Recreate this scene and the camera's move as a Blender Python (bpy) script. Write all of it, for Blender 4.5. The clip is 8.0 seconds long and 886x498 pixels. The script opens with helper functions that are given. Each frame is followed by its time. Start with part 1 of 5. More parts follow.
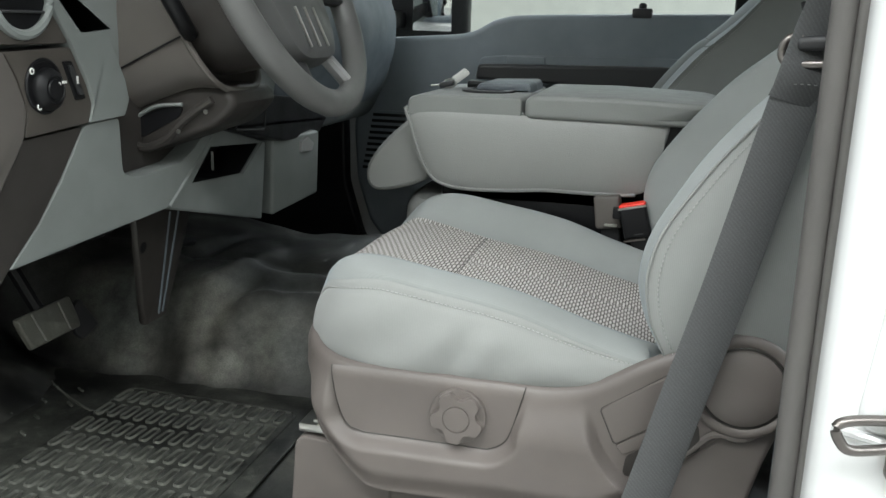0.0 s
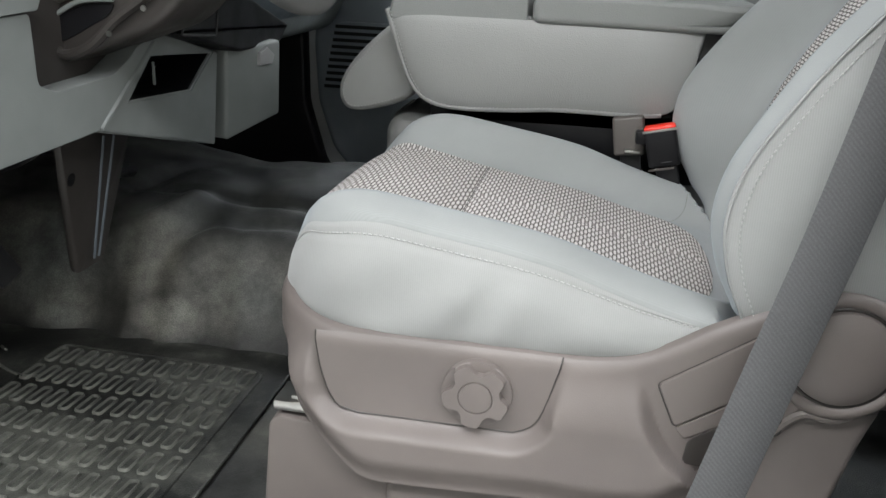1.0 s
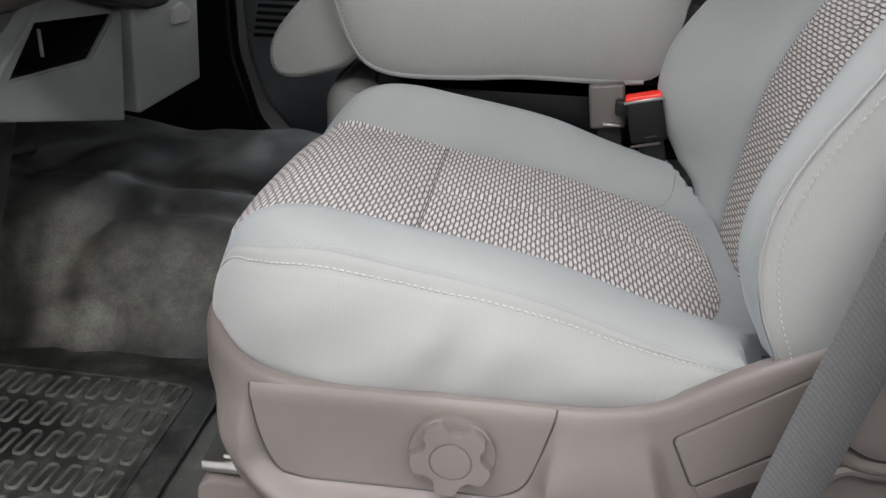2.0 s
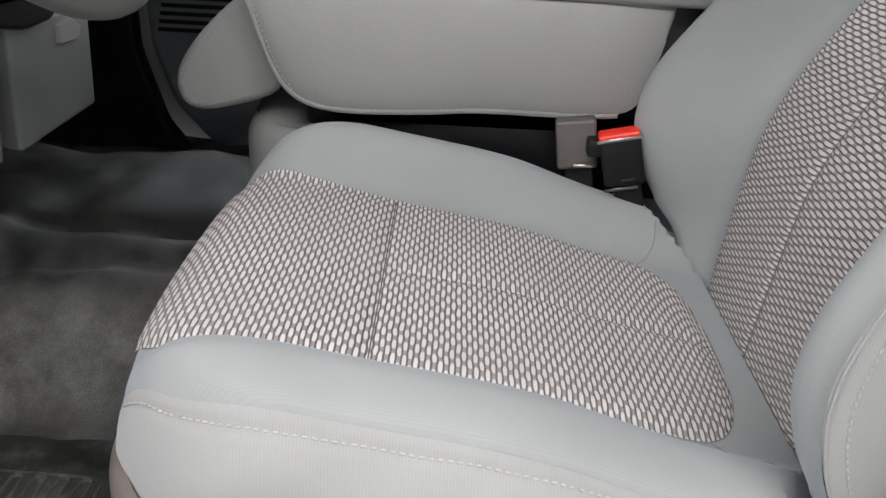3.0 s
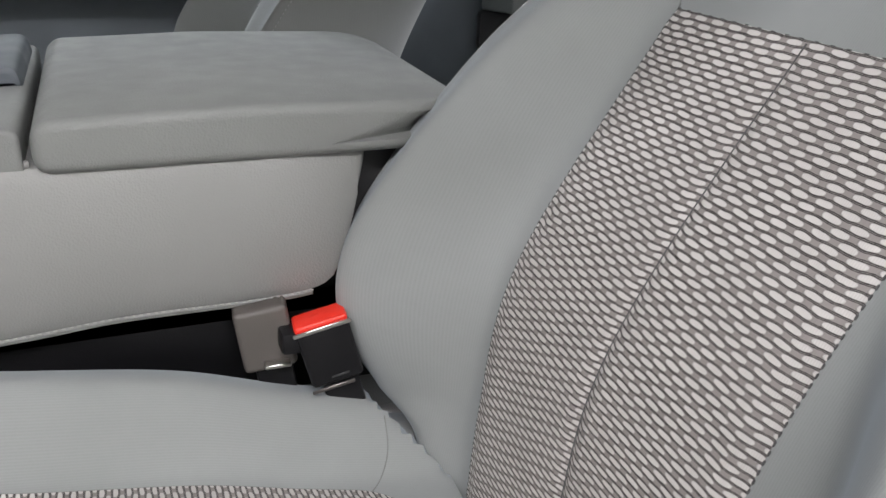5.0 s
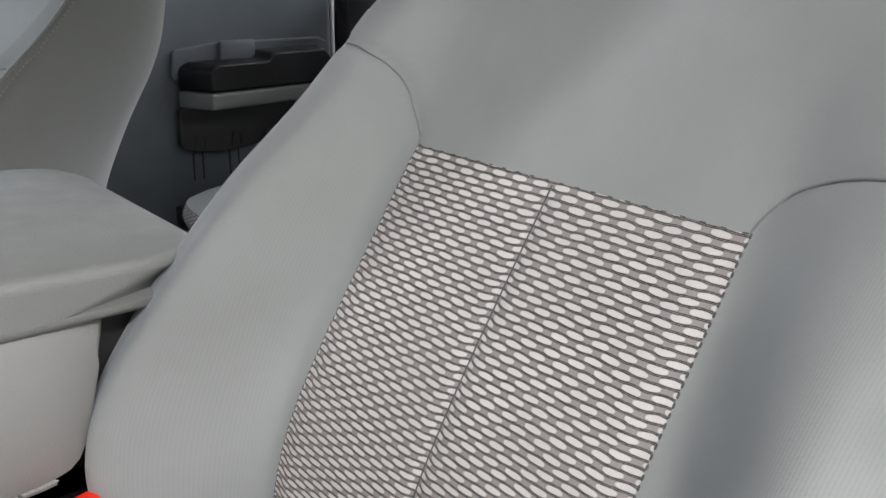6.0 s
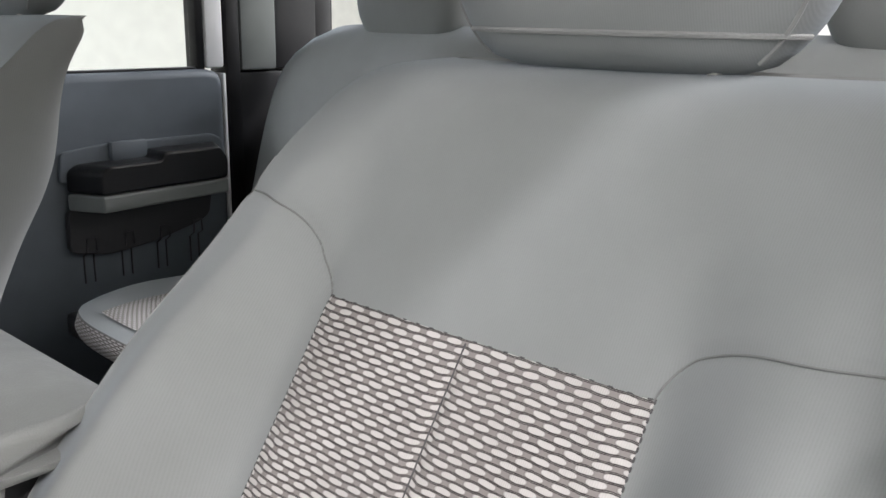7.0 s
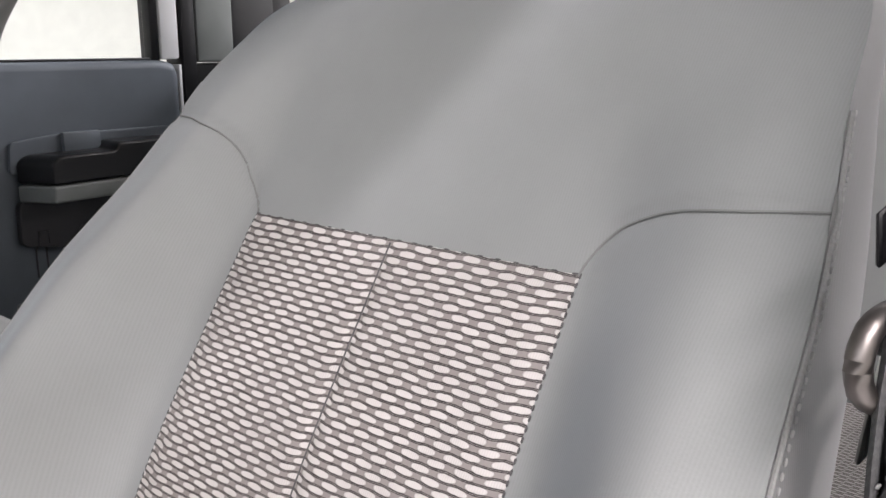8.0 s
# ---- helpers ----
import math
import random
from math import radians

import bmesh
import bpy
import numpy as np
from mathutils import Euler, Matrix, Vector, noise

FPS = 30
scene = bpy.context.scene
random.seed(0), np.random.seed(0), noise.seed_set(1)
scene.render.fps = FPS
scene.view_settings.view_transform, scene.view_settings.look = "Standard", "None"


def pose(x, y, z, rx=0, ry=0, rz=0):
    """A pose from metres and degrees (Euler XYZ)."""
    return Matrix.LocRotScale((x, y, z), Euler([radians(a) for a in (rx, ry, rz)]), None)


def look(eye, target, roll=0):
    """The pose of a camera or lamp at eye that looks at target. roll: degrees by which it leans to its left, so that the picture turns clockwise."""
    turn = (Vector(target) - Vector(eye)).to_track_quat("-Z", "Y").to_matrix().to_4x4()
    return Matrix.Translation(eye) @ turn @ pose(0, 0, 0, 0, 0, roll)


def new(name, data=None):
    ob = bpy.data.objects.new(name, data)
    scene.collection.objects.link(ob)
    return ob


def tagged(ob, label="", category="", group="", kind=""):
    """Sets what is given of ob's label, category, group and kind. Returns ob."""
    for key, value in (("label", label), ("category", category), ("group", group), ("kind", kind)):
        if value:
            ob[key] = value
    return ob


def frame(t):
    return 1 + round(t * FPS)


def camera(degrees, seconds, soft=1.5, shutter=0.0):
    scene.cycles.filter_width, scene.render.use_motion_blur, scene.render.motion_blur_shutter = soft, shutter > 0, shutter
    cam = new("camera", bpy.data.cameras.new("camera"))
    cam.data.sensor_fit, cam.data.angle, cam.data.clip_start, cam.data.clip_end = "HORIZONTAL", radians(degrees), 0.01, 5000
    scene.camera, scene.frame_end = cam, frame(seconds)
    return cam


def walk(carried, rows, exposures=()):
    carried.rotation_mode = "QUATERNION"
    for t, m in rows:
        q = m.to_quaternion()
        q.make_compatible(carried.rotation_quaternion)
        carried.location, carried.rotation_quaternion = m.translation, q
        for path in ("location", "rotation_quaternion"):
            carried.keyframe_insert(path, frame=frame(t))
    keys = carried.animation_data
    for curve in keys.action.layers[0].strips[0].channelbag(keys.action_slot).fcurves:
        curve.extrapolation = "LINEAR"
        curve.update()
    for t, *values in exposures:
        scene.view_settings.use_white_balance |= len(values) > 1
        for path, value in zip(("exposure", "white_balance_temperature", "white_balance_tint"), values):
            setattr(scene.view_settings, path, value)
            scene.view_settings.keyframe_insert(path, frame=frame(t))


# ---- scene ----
cam = camera(53.3, 8.0)
PATH = [
    (0, (-0.022, -1.164, 0.738), (-0.475, 0.721, 0.243), 1.7),
    (0.5, (-0.098, -1.081, 0.732), (-0.474, 0.797, 0.157), 2.2),
    (1, (-0.128, -0.971, 0.69), (-0.453, 0.891, 0.038), 2.4),
    (1.2, (-0.138, -0.933, 0.696), (-0.434, 0.913, -0.015), 2.4),
    (2.5, (-0.199, -0.717, 0.712), (-0.299, 1.109, -0.099), 2.4),
    (3, (-0.221, -0.631, 0.739), (-0.22, 1.175, -0.12), 3.0),
    (3.5, (-0.201, -0.569, 0.755), (-0.117, 1.223, -0.129), 2.9),
    (4, (-0.176, -0.487, 0.775), (-0.012, 1.284, -0.141), 2.9),
    (4.2, (-0.168, -0.459, 0.771), (0.053, 1.309, -0.137), 3.1),
    (5.3, (-0.183, -0.349, 0.797), (0.687, 1.293, 0.057), 0.9),
    (5.5, (-0.185, -0.34, 0.806), (0.818, 1.236, 0.091), 0.8),
    (6, (-0.193, -0.318, 0.832), (1.05, 1.109, 0.185), 1.0),
    (6.5, (-0.201, -0.307, 0.874), (1.17, 1.03, 0.299), 1.2),
    (7, (-0.202, -0.308, 0.891), (1.239, 0.982, 0.382), 0.9),
    (7.5, (-0.204, -0.312, 0.862), (1.275, 0.95, 0.395), 0.4),
    (8, (-0.179, -0.33, 0.815), (1.304, 0.933, 0.361), -0.1),
]
walk(cam, [(t, look(e, g, r)) for t, e, g, r in PATH],
     exposures=[(0, -0.22, 6250, 5), (1.2, 0.08, 6300, 12), (2.4, -0.08, 6400, 15), (4.2, 0.04, 6400, 16), (5.5, 0.13, 6450, 15), (7, 0.37, 6500, 16), (8, 0.46, 6600, 21)])

# ---- light: a bright workshop hall with lamps under its ceiling ----
world = bpy.data.worlds.new("hall_air")
scene.world = world
world.use_nodes = True
world.node_tree.nodes["Background"].inputs[0].default_value = (0.93, 0.97, 1.0, 1)
world.node_tree.nodes["Background"].inputs[1].default_value = 0.25


def unseen_lamp(x, y, z, sx, sy, watts, colour):
    data = bpy.data.lights.new("unseen_lamp", "AREA")
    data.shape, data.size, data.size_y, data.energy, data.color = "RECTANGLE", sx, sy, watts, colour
    ob = new("unseen_lamp", data)
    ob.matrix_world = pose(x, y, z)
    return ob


unseen_lamp(-1.2, -1.72, 3.1, 4.5, 0.14, 62, (0.97, 0.98, 0.985))
unseen_lamp(-1.4, -2.55, 3.1, 4.5, 0.5, 225, (1.0, 0.985, 0.968))
# unseen row added to brighten the dash face and the door pillar
unseen_lamp(2.6, -2.9, 3.1, 3.2, 0.5, 150, (1.0, 0.985, 0.97))
# unseen row far ahead, placed to reach the backrests through the windscreen
unseen_lamp(-6.6, -0.8, 3.1, 1.5, 7.0, 235, (0.9, 0.96, 1.0))
unseen_lamp(0.5, 3.6, 3.1, 6.0, 1.0, 150, (0.9, 0.96, 1.0))
unseen_lamp(4.2, 0.5, 3.1, 1.2, 6.0, 460, (0.92, 0.97, 1.0))
# unseen warm fill panel behind the camera, added to light the seat's side
side_fill = unseen_lamp(0, 0, 0, 9.0, 3.0, 56, (1.0, 0.96, 0.925))
side_fill.matrix_world = look((1.5, -7.8, 1.1), (-0.4, 0, 0.5))


# ---- materials ----
class Nodes:
    """A material with its tree; short calls that add and link nodes."""

    def __init__(self, name, rough=0.6, metal=0.0, spec=0.5):
        self.mat = bpy.data.materials.new(name)
        self.mat.use_nodes = True
        self.tree = self.mat.node_tree
        self.bsdf = self.tree.nodes["Principled BSDF"]
        self.put(self.bsdf.inputs["Roughness"], rough)
        self.put(self.bsdf.inputs["Metallic"], metal)
        self.put(self.bsdf.inputs["Specular IOR Level"], spec)

    def put(self, socket, value):
        if isinstance(value, bpy.types.NodeSocket):
            self.tree.links.new(value, socket)
        elif isinstance(value, (tuple, list)) and len(value) == 3 and socket.type == "RGBA":
            socket.default_value = (*value, 1)
        else:
            socket.default_value = value

    def math(self, op, a, b=0.0, c=0.0, clamp=False):
        n = self.tree.nodes.new("ShaderNodeMath")
        n.operation, n.use_clamp = op, clamp
        for s, v in zip(n.inputs, (a, b, c)):
            self.put(s, v)
        return n.outputs[0]

    def coords(self, kind="Object"):
        return self.tree.nodes.new("ShaderNodeTexCoord").outputs[kind]

    def noise(self, scale, detail=3, vector=None, rough=0.5):
        n = self.tree.nodes.new("ShaderNodeTexNoise")
        self.put(n.inputs["Scale"], scale)
        self.put(n.inputs["Detail"], detail)
        self.put(n.inputs["Roughness"], rough)
        self.put(n.inputs["Vector"], vector or self.coords())
        return n.outputs["Fac"]

    def wave(self, scale, axis="X", vector=None, distort=0.0):
        n = self.tree.nodes.new("ShaderNodeTexWave")
        n.bands_direction = axis
        self.put(n.inputs["Scale"], scale)
        self.put(n.inputs["Distortion"], distort)
        self.put(n.inputs["Vector"], vector or self.coords())
        return n.outputs["Fac"]

    def spot(self, centre, radii):
        """1 in the middle of an egg-shaped patch, fading to 0 at its edge."""
        off, size, far = (self.tree.nodes.new("ShaderNodeVectorMath") for _ in range(3))
        off.operation, size.operation, far.operation = "SUBTRACT", "DIVIDE", "LENGTH"
        self.put(off.inputs[0], self.coords())
        off.inputs[1].default_value = centre
        self.put(size.inputs[0], off.outputs[0])
        size.inputs[1].default_value = radii
        self.put(far.inputs[0], size.outputs[0])
        return self.ramp(far.outputs["Value"], (0.45, 1.0), (1.0, 0.0))

    def voronoi(self, scale, vector=None):
        n = self.tree.nodes.new("ShaderNodeTexVoronoi")
        self.put(n.inputs["Scale"], scale)
        self.put(n.inputs["Vector"], vector or self.coords())
        return n.outputs["Distance"]

    def ramp(self, fac, *stops):
        n = self.tree.nodes.new("ShaderNodeMapRange")
        (a, lo), (b, hi) = stops
        for s, v in zip(n.inputs, (fac, a, b, lo, hi)):
            self.put(s, v)
        return n.outputs[0]

    def mix(self, fac, a, b):
        n = self.tree.nodes.new("ShaderNodeMix")
        n.data_type = "RGBA"
        for s, v in ((n.inputs[0], fac), (n.inputs[6], a), (n.inputs[7], b)):
            self.put(s, v)
        return n.outputs[2]

    def bump(self, height, strength, distance):
        n = self.tree.nodes.new("ShaderNodeBump")
        self.put(n.inputs["Strength"], strength)
        self.put(n.inputs["Distance"], distance)
        self.put(n.inputs["Height"], height)
        self.put(self.bsdf.inputs["Normal"], n.outputs[0])

    def colour(self, value):
        self.put(self.bsdf.inputs["Base Color"], value)


def shade(c, k):
    return tuple(min(1.0, v * k) for v in c)


def plastic(name, c, rough=0.55, grain=900, depth=0.00025, dust=0.12, spec=0.5):
    m = Nodes(name, rough, spec=spec)
    big = m.noise(7, 4)
    m.colour(m.mix(m.ramp(big, (0.35, 0.0), (0.7, 1.0)), shade(c, 1 - dust), shade(c, 1 + dust)))
    m.put(m.bsdf.inputs["Roughness"], m.ramp(m.noise(22, 3), (0.3, rough - 0.08), (0.7, rough + 0.08)))
    m.bump(m.voronoi(grain), 0.35, depth)
    return m.mat


def cloth(name, c, axis="Y", period=0.0016, weave=0.34, sheen=(1.0, 1.0, 1.0)):
    m = Nodes(name, 0.9, spec=0.25)
    ribs = m.wave(0.314 / period, axis, distort=0.6)
    fleck = m.noise(700, 2)
    blot = m.noise(6, 5, rough=0.6)
    tone = m.mix(m.ramp(blot, (0.3, 0.0), (0.7, 1.0)), shade(c, 0.9), shade(c, 1.06))
    tone = m.mix(m.math("MULTIPLY", m.math("MULTIPLY", ribs, fleck), weave), tone, shade(c, 0.6))
    m.colour(tone)
    m.put(m.bsdf.inputs["Sheen Weight"], 0.25)
    m.put(m.bsdf.inputs["Sheen Roughness"], 0.45)
    m.bsdf.inputs["Sheen Tint"].default_value = (*sheen, 1)
    m.bump(m.math("ADD", ribs, fleck), 0.16, 0.0003)
    return m.mat


def leather(name, c):
    m = Nodes(name, 0.5, spec=0.4)
    big = m.noise(6, 4)
    m.colour(m.mix(m.ramp(big, (0.3, 0.0), (0.7, 1.0)), shade(c, 0.94), shade(c, 1.06)))
    m.put(m.bsdf.inputs["Roughness"], m.ramp(m.noise(35, 3), (0.3, 0.42), (0.7, 0.56)))
    grain = m.math("ADD", m.voronoi(650), m.math("MULTIPLY", m.noise(160, 3), 0.8))
    m.bump(grain, 0.35, 0.0006)
    return m.mat


def tweed(name):
    """Woven cloth: rows of pale pill-shaped floats, each row half a step on, with thin dark threads that wind between."""
    m = Nodes(name, 0.92, spec=0.2)
    uv = m.coords("UV")
    sep = m.tree.nodes.new("ShaderNodeSeparateXYZ")
    m.put(sep.inputs[0], uv)
    wob = m.math("SUBTRACT", m.noise(45, 2, uv), 0.5)
    fuzz = m.math("SUBTRACT", m.noise(420, 2, uv), 0.5)
    u = m.math("ADD", sep.outputs[0], m.math("MULTIPLY", wob, 0.0035))
    v = m.math("ADD", m.math("ADD", sep.outputs[1], m.math("MULTIPLY", wob, 0.0022)), m.math("MULTIPLY", fuzz, 0.0005))
    step_u = m.math("DIVIDE", u, 0.0178)
    straight = m.math("DIVIDE", v, 0.0043)
    swing = m.math("MULTIPLY", m.math("COSINE", m.math("MULTIPLY", step_u, math.tau)), m.math("COSINE", m.math("MULTIPLY", straight, math.pi)))
    row = m.math("SUBTRACT", straight, m.math("MULTIPLY", swing, 0.05))
    r = m.math("FLOOR", row)
    fv = m.math("ABSOLUTE", m.math("SUBTRACT", m.math("FRACT", row), 0.5))
    odd = m.math("MULTIPLY", m.math("FRACT", m.math("MULTIPLY", r, 0.5)), 2.0)
    col = m.math("ADD", step_u, m.math("MULTIPLY", odd, 0.5))
    fu = m.math("ABSOLUTE", m.math("SUBTRACT", m.math("FRACT", col), 0.5))
    pill = m.math("ADD", m.math("POWER", m.math("DIVIDE", fu, 0.34), 4.0), m.math("POWER", m.math("DIVIDE", fv, 0.335), 3.0))
    mask = m.ramp(pill, (0.7, 1.0), (1.15, 0.0))
    # a thin dark thread winds along each side of a row of floats, with a pale cord between
    thread = m.ramp(m.math("ABSOLUTE", m.math("SUBTRACT", fv, 0.42)), (0.042, 1.0), (0.074, 0.0))
    cord = m.ramp(fv, (0.465, 0.0), (0.49, 1.0))
    thread = m.math("MULTIPLY", thread, m.ramp(m.noise(500, 2, uv), (0.3, 0.7), (0.6, 1.0)))
    rib = m.wave(0.314 / 0.0014, "X", uv)
    worn = m.ramp(m.noise(26, 3, uv), (0.4, 0.1), (0.65, 0.5))
    pale = m.mix(m.math("MULTIPLY", rib, worn), (0.625, 0.6, 0.58), (0.395, 0.372, 0.356))
    ground = m.mix(cord, (0.285, 0.261, 0.249), (0.37, 0.348, 0.334))
    ground = m.mix(thread, ground, (0.007, 0.006, 0.006))
    tone = m.mix(mask, ground, pale)
    hue = m.noise(9, 3, uv)
    m.colour(m.mix(m.ramp(hue, (0.4, 0.0), (0.65, 0.14)), tone, (0.3, 0.28, 0.27)))
    m.bump(m.math("ADD", m.math("SUBTRACT", mask, m.math("MULTIPLY", thread, 0.6)), m.math("MULTIPLY", rib, 0.18)), 0.6, 0.0008)
    return m.mat


def webbing(name, c):
    m = Nodes(name, 0.75, spec=0.3)
    a = m.wave(0.314 / 0.0024, "DIAGONAL", distort=0.8)
    b = m.noise(900, 2)
    m.colour(m.mix(m.math("MULTIPLY", b, m.math("ADD", m.math("MULTIPLY", a, 0.35), 0.55)), shade(c, 0.6), shade(c, 1.5)))
    m.bump(m.math("ADD", m.math("MULTIPLY", a, 0.6), b), 0.5, 0.0004)
    return m.mat


def rubber(name, c, rough=0.39, dusty=1.0):
    m = Nodes(name, 0.5, spec=0.45)
    dust = m.ramp(m.noise(6, 5, rough=0.65), (0.42, 0.0), (0.66, 1.0))
    scuff = m.ramp(m.noise(48, 4, rough=0.7), (0.5, 0.0), (0.75, 0.5))
    m.colour(m.mix(m.math("MULTIPLY", m.math("MULTIPLY", dust, dusty), m.math("ADD", scuff, 0.35)), c, (0.21, 0.215, 0.185)))
    m.put(m.bsdf.inputs["Roughness"], m.ramp(m.noise(11, 4), (0.3, rough - 0.11), (0.7, rough + 0.11)))
    m.bump(m.math("ADD", m.voronoi(420), m.noise(90, 3)), 0.4, 0.0009)
    return m.mat


PALE_PATCHES = [((-0.98, 0.225, 0.2), (0.14, 0.11, 0.13), 1.0), ((-0.93, 0.18, 0.13), (0.08, 0.06, 0.05), 0.85), ((-0.8, 0.25, 0.21), (0.12, 0.12, 0.12), 0.7), ((-0.75, 0.185, 0.13), (0.08, 0.05, 0.05), 1.0), ((-0.65, 0.22, 0.18), (0.15, 0.1, 0.1), 0.75)]


def floor_vinyl(name, c):
    """Finely pebbled sheet vinyl, black, dusty at random, with paler patches at set places."""
    m = Nodes(name, 0.5, spec=0.36)
    dust = m.math("MULTIPLY", m.ramp(m.noise(5, 5, rough=0.6), (0.42, 0.0), (0.66, 1.0)), 0.5)
    for centre, radii, much in PALE_PATCHES:
        dust = m.math("MAXIMUM", dust, m.math("MULTIPLY", m.spot(centre, radii), much))
    smear = m.ramp(m.noise(21, 5, rough=0.7), (0.3, 0.3), (0.66, 1.0))
    warm = m.mix(m.ramp(m.noise(4, 3), (0.4, 0.0), (0.6, 1.0)), (0.255, 0.246, 0.21), (0.21, 0.22, 0.203))
    fleck = m.ramp(m.noise(650, 2), (0.38, 0.6), (0.62, 1.0))
    m.colour(m.mix(m.math("MULTIPLY", m.math("MULTIPLY", dust, smear), fleck), c, warm))
    m.put(m.bsdf.inputs["Roughness"], m.ramp(m.noise(9, 4), (0.3, 0.34), (0.7, 0.52)))
    m.bump(m.math("ADD", m.math("MULTIPLY", m.voronoi(750), -1.0), m.math("MULTIPLY", m.noise(380, 2), 0.6)), 0.55, 0.0008)
    return m.mat


def metal(name, c, rough):
    m = Nodes(name, rough, 1.0)
    m.colour(m.mix(m.noise(60, 3), shade(c, 0.8), shade(c, 1.1)))
    return m.mat


def paint(name, c, rough=0.25):
    m = Nodes(name, rough)
    m.colour(m.mix(m.noise(4, 3), shade(c, 0.97), c))
    m.put(m.bsdf.inputs["Coat Weight"], 0.6)
    m.bump(m.noise(260, 2), 0.05, 0.0004)
    return m.mat


def glass(name):
    m = Nodes(name, 0.0)
    m.put(m.bsdf.inputs["Transmission Weight"], 1.0)
    m.put(m.bsdf.inputs["IOR"], 1.05)
    m.colour((0.96, 0.98, 0.97))
    return m.mat


CLOTH_C = (0.282, 0.294, 0.289)
# blue sheen tint stands in for cool light reflected on the seat tops
CLOTH = cloth("seat_cloth", CLOTH_C, "Y", weave=0.27, sheen=(0.74, 0.86, 1.0))
CLOTH_SIDE = cloth("seat_side_cloth", (0.295, 0.3, 0.292), "X", 0.0019)
TWEED = tweed("tweed_cloth")
VINYL = leather("grey_vinyl", (0.28, 0.284, 0.276))
VINYL_LID = leather("grey_vinyl_lid", (0.228, 0.236, 0.23))
TAUPE = plastic("taupe_plastic", (0.1, 0.09, 0.082), 0.5, 1100)
SEAT_TAUPE = plastic("seat_taupe_plastic", (0.135, 0.117, 0.108), 0.5, 1100)
# darker copy of GREY_BLUE; the shade at the pillar is in its colour
TRIM_SHADED = plastic("shaded_blue_grey_trim", (0.055, 0.066, 0.078), 0.5)
DASH_TAUPE = plastic("dash_taupe_plastic", (0.066, 0.058, 0.051), 0.5, 1100)
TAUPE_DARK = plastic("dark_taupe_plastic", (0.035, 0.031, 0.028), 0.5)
GREY = plastic("grey_plastic", (0.2, 0.214, 0.208), 0.5)
GLOSS_BLACK = plastic("glossy_black_plastic", (0.006, 0.006, 0.007), 0.36, 900, 0.00004)
GREY_BLUE = plastic("blue_grey_plastic", (0.125, 0.145, 0.165), 0.5)
# lighter copy of GREY_BLUE; makes up for light missing on the passenger door
DOOR_BLUE_LIT = plastic("lit_door_blue_grey_plastic", (0.22, 0.248, 0.275), 0.5)
BLACK = plastic("black_plastic", (0.007, 0.007, 0.008), 0.42, spec=0.3)
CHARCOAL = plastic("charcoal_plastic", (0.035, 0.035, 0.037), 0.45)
RUBBER = rubber("black_rubber", (0.009, 0.0095, 0.009), 0.42, 0.8)
VINYL_FLOOR = floor_vinyl("black_vinyl_floor", (0.012, 0.012, 0.0118))
# pale base colour holds both dust and the glint along the rib edges
RIB_RUBBER = rubber("pale_rib_rubber", (0.09, 0.092, 0.082), 0.33)
WORN_RUBBER = rubber("worn_pedal_rubber", (0.1, 0.095, 0.08))
RIM = plastic("steering_rim_grain", (0.12, 0.12, 0.117), 0.4, 700)
HUB_GREY = plastic("hub_grain", (0.085, 0.085, 0.085), 0.42, 800)
SILVER = plastic("silver_grey_plastic", (0.3, 0.3, 0.3), 0.4)
SEAL = plastic("seal_rubber", (0.1, 0.093, 0.089), 0.6)
BELT = webbing("belt_webbing", (0.09, 0.091, 0.093))
WHITE = paint("white_paint", (0.8, 0.8, 0.8))
RED = plastic("red_plastic", (0.75, 0.03, 0.015), 0.35, dust=0.05)
STEEL = metal("bright_steel", (0.62, 0.61, 0.58), 0.28)
DARK_STEEL = metal("dark_steel", (0.22, 0.2, 0.19), 0.4)
THREAD = plastic("pale_thread", (0.36, 0.36, 0.35), 0.8, dust=0.05)
DARK_THREAD = plastic("dark_thread", (0.09, 0.09, 0.09), 0.9, dust=0.05)
GREY_THREAD = plastic("grey_thread", (0.2, 0.205, 0.2), 0.9, dust=0.05)
GLASS = glass("window_glass")
MIRROR = metal("mirror_glass", (0.9, 0.9, 0.9), 0.02)
HEADLINER = cloth("headliner_cloth", (0.45, 0.45, 0.44), "X")
WALL_PAINT = plastic("hall_wall_paint", (0.74, 0.74, 0.69), 0.8, 60, dust=0.04)
CONCRETE = plastic("hall_floor_concrete", (0.42, 0.42, 0.41), 0.4, 40)
LAMP_GREY = plastic("soft_white_plastic", (0.7, 0.7, 0.68), 0.5)


# ---- building helpers ----
def smoothed(bm, name, material, angle=38):
    me = bpy.data.meshes.new(name)
    bm.normal_update()
    bm.to_mesh(me)
    bm.free()
    me.shade_smooth()
    me.set_sharp_from_angle(angle=radians(angle))
    me.materials.append(material)
    return me


def thing(name, at, label, category, group="", kind=""):
    """An Empty at the foot of a thing; its parts hang under it."""
    ob = new(name)
    ob.empty_display_size = 0.05
    ob.location = at
    return tagged(ob, label, category, group, kind)


def part(name, bm, material, parent, label="", angle=38):
    ob = new(name, smoothed(bm, name, material, angle))
    ob.parent = parent
    ob.matrix_parent_inverse = Matrix.Translation(-Vector(parent.location)) if parent.type == "EMPTY" else Matrix()
    return tagged(ob, label)


def solid(name, bm, material, label, category="", kind="", group="", angle=38):
    return tagged(new(name, smoothed(bm, name, material, angle)), label, category, group, kind)


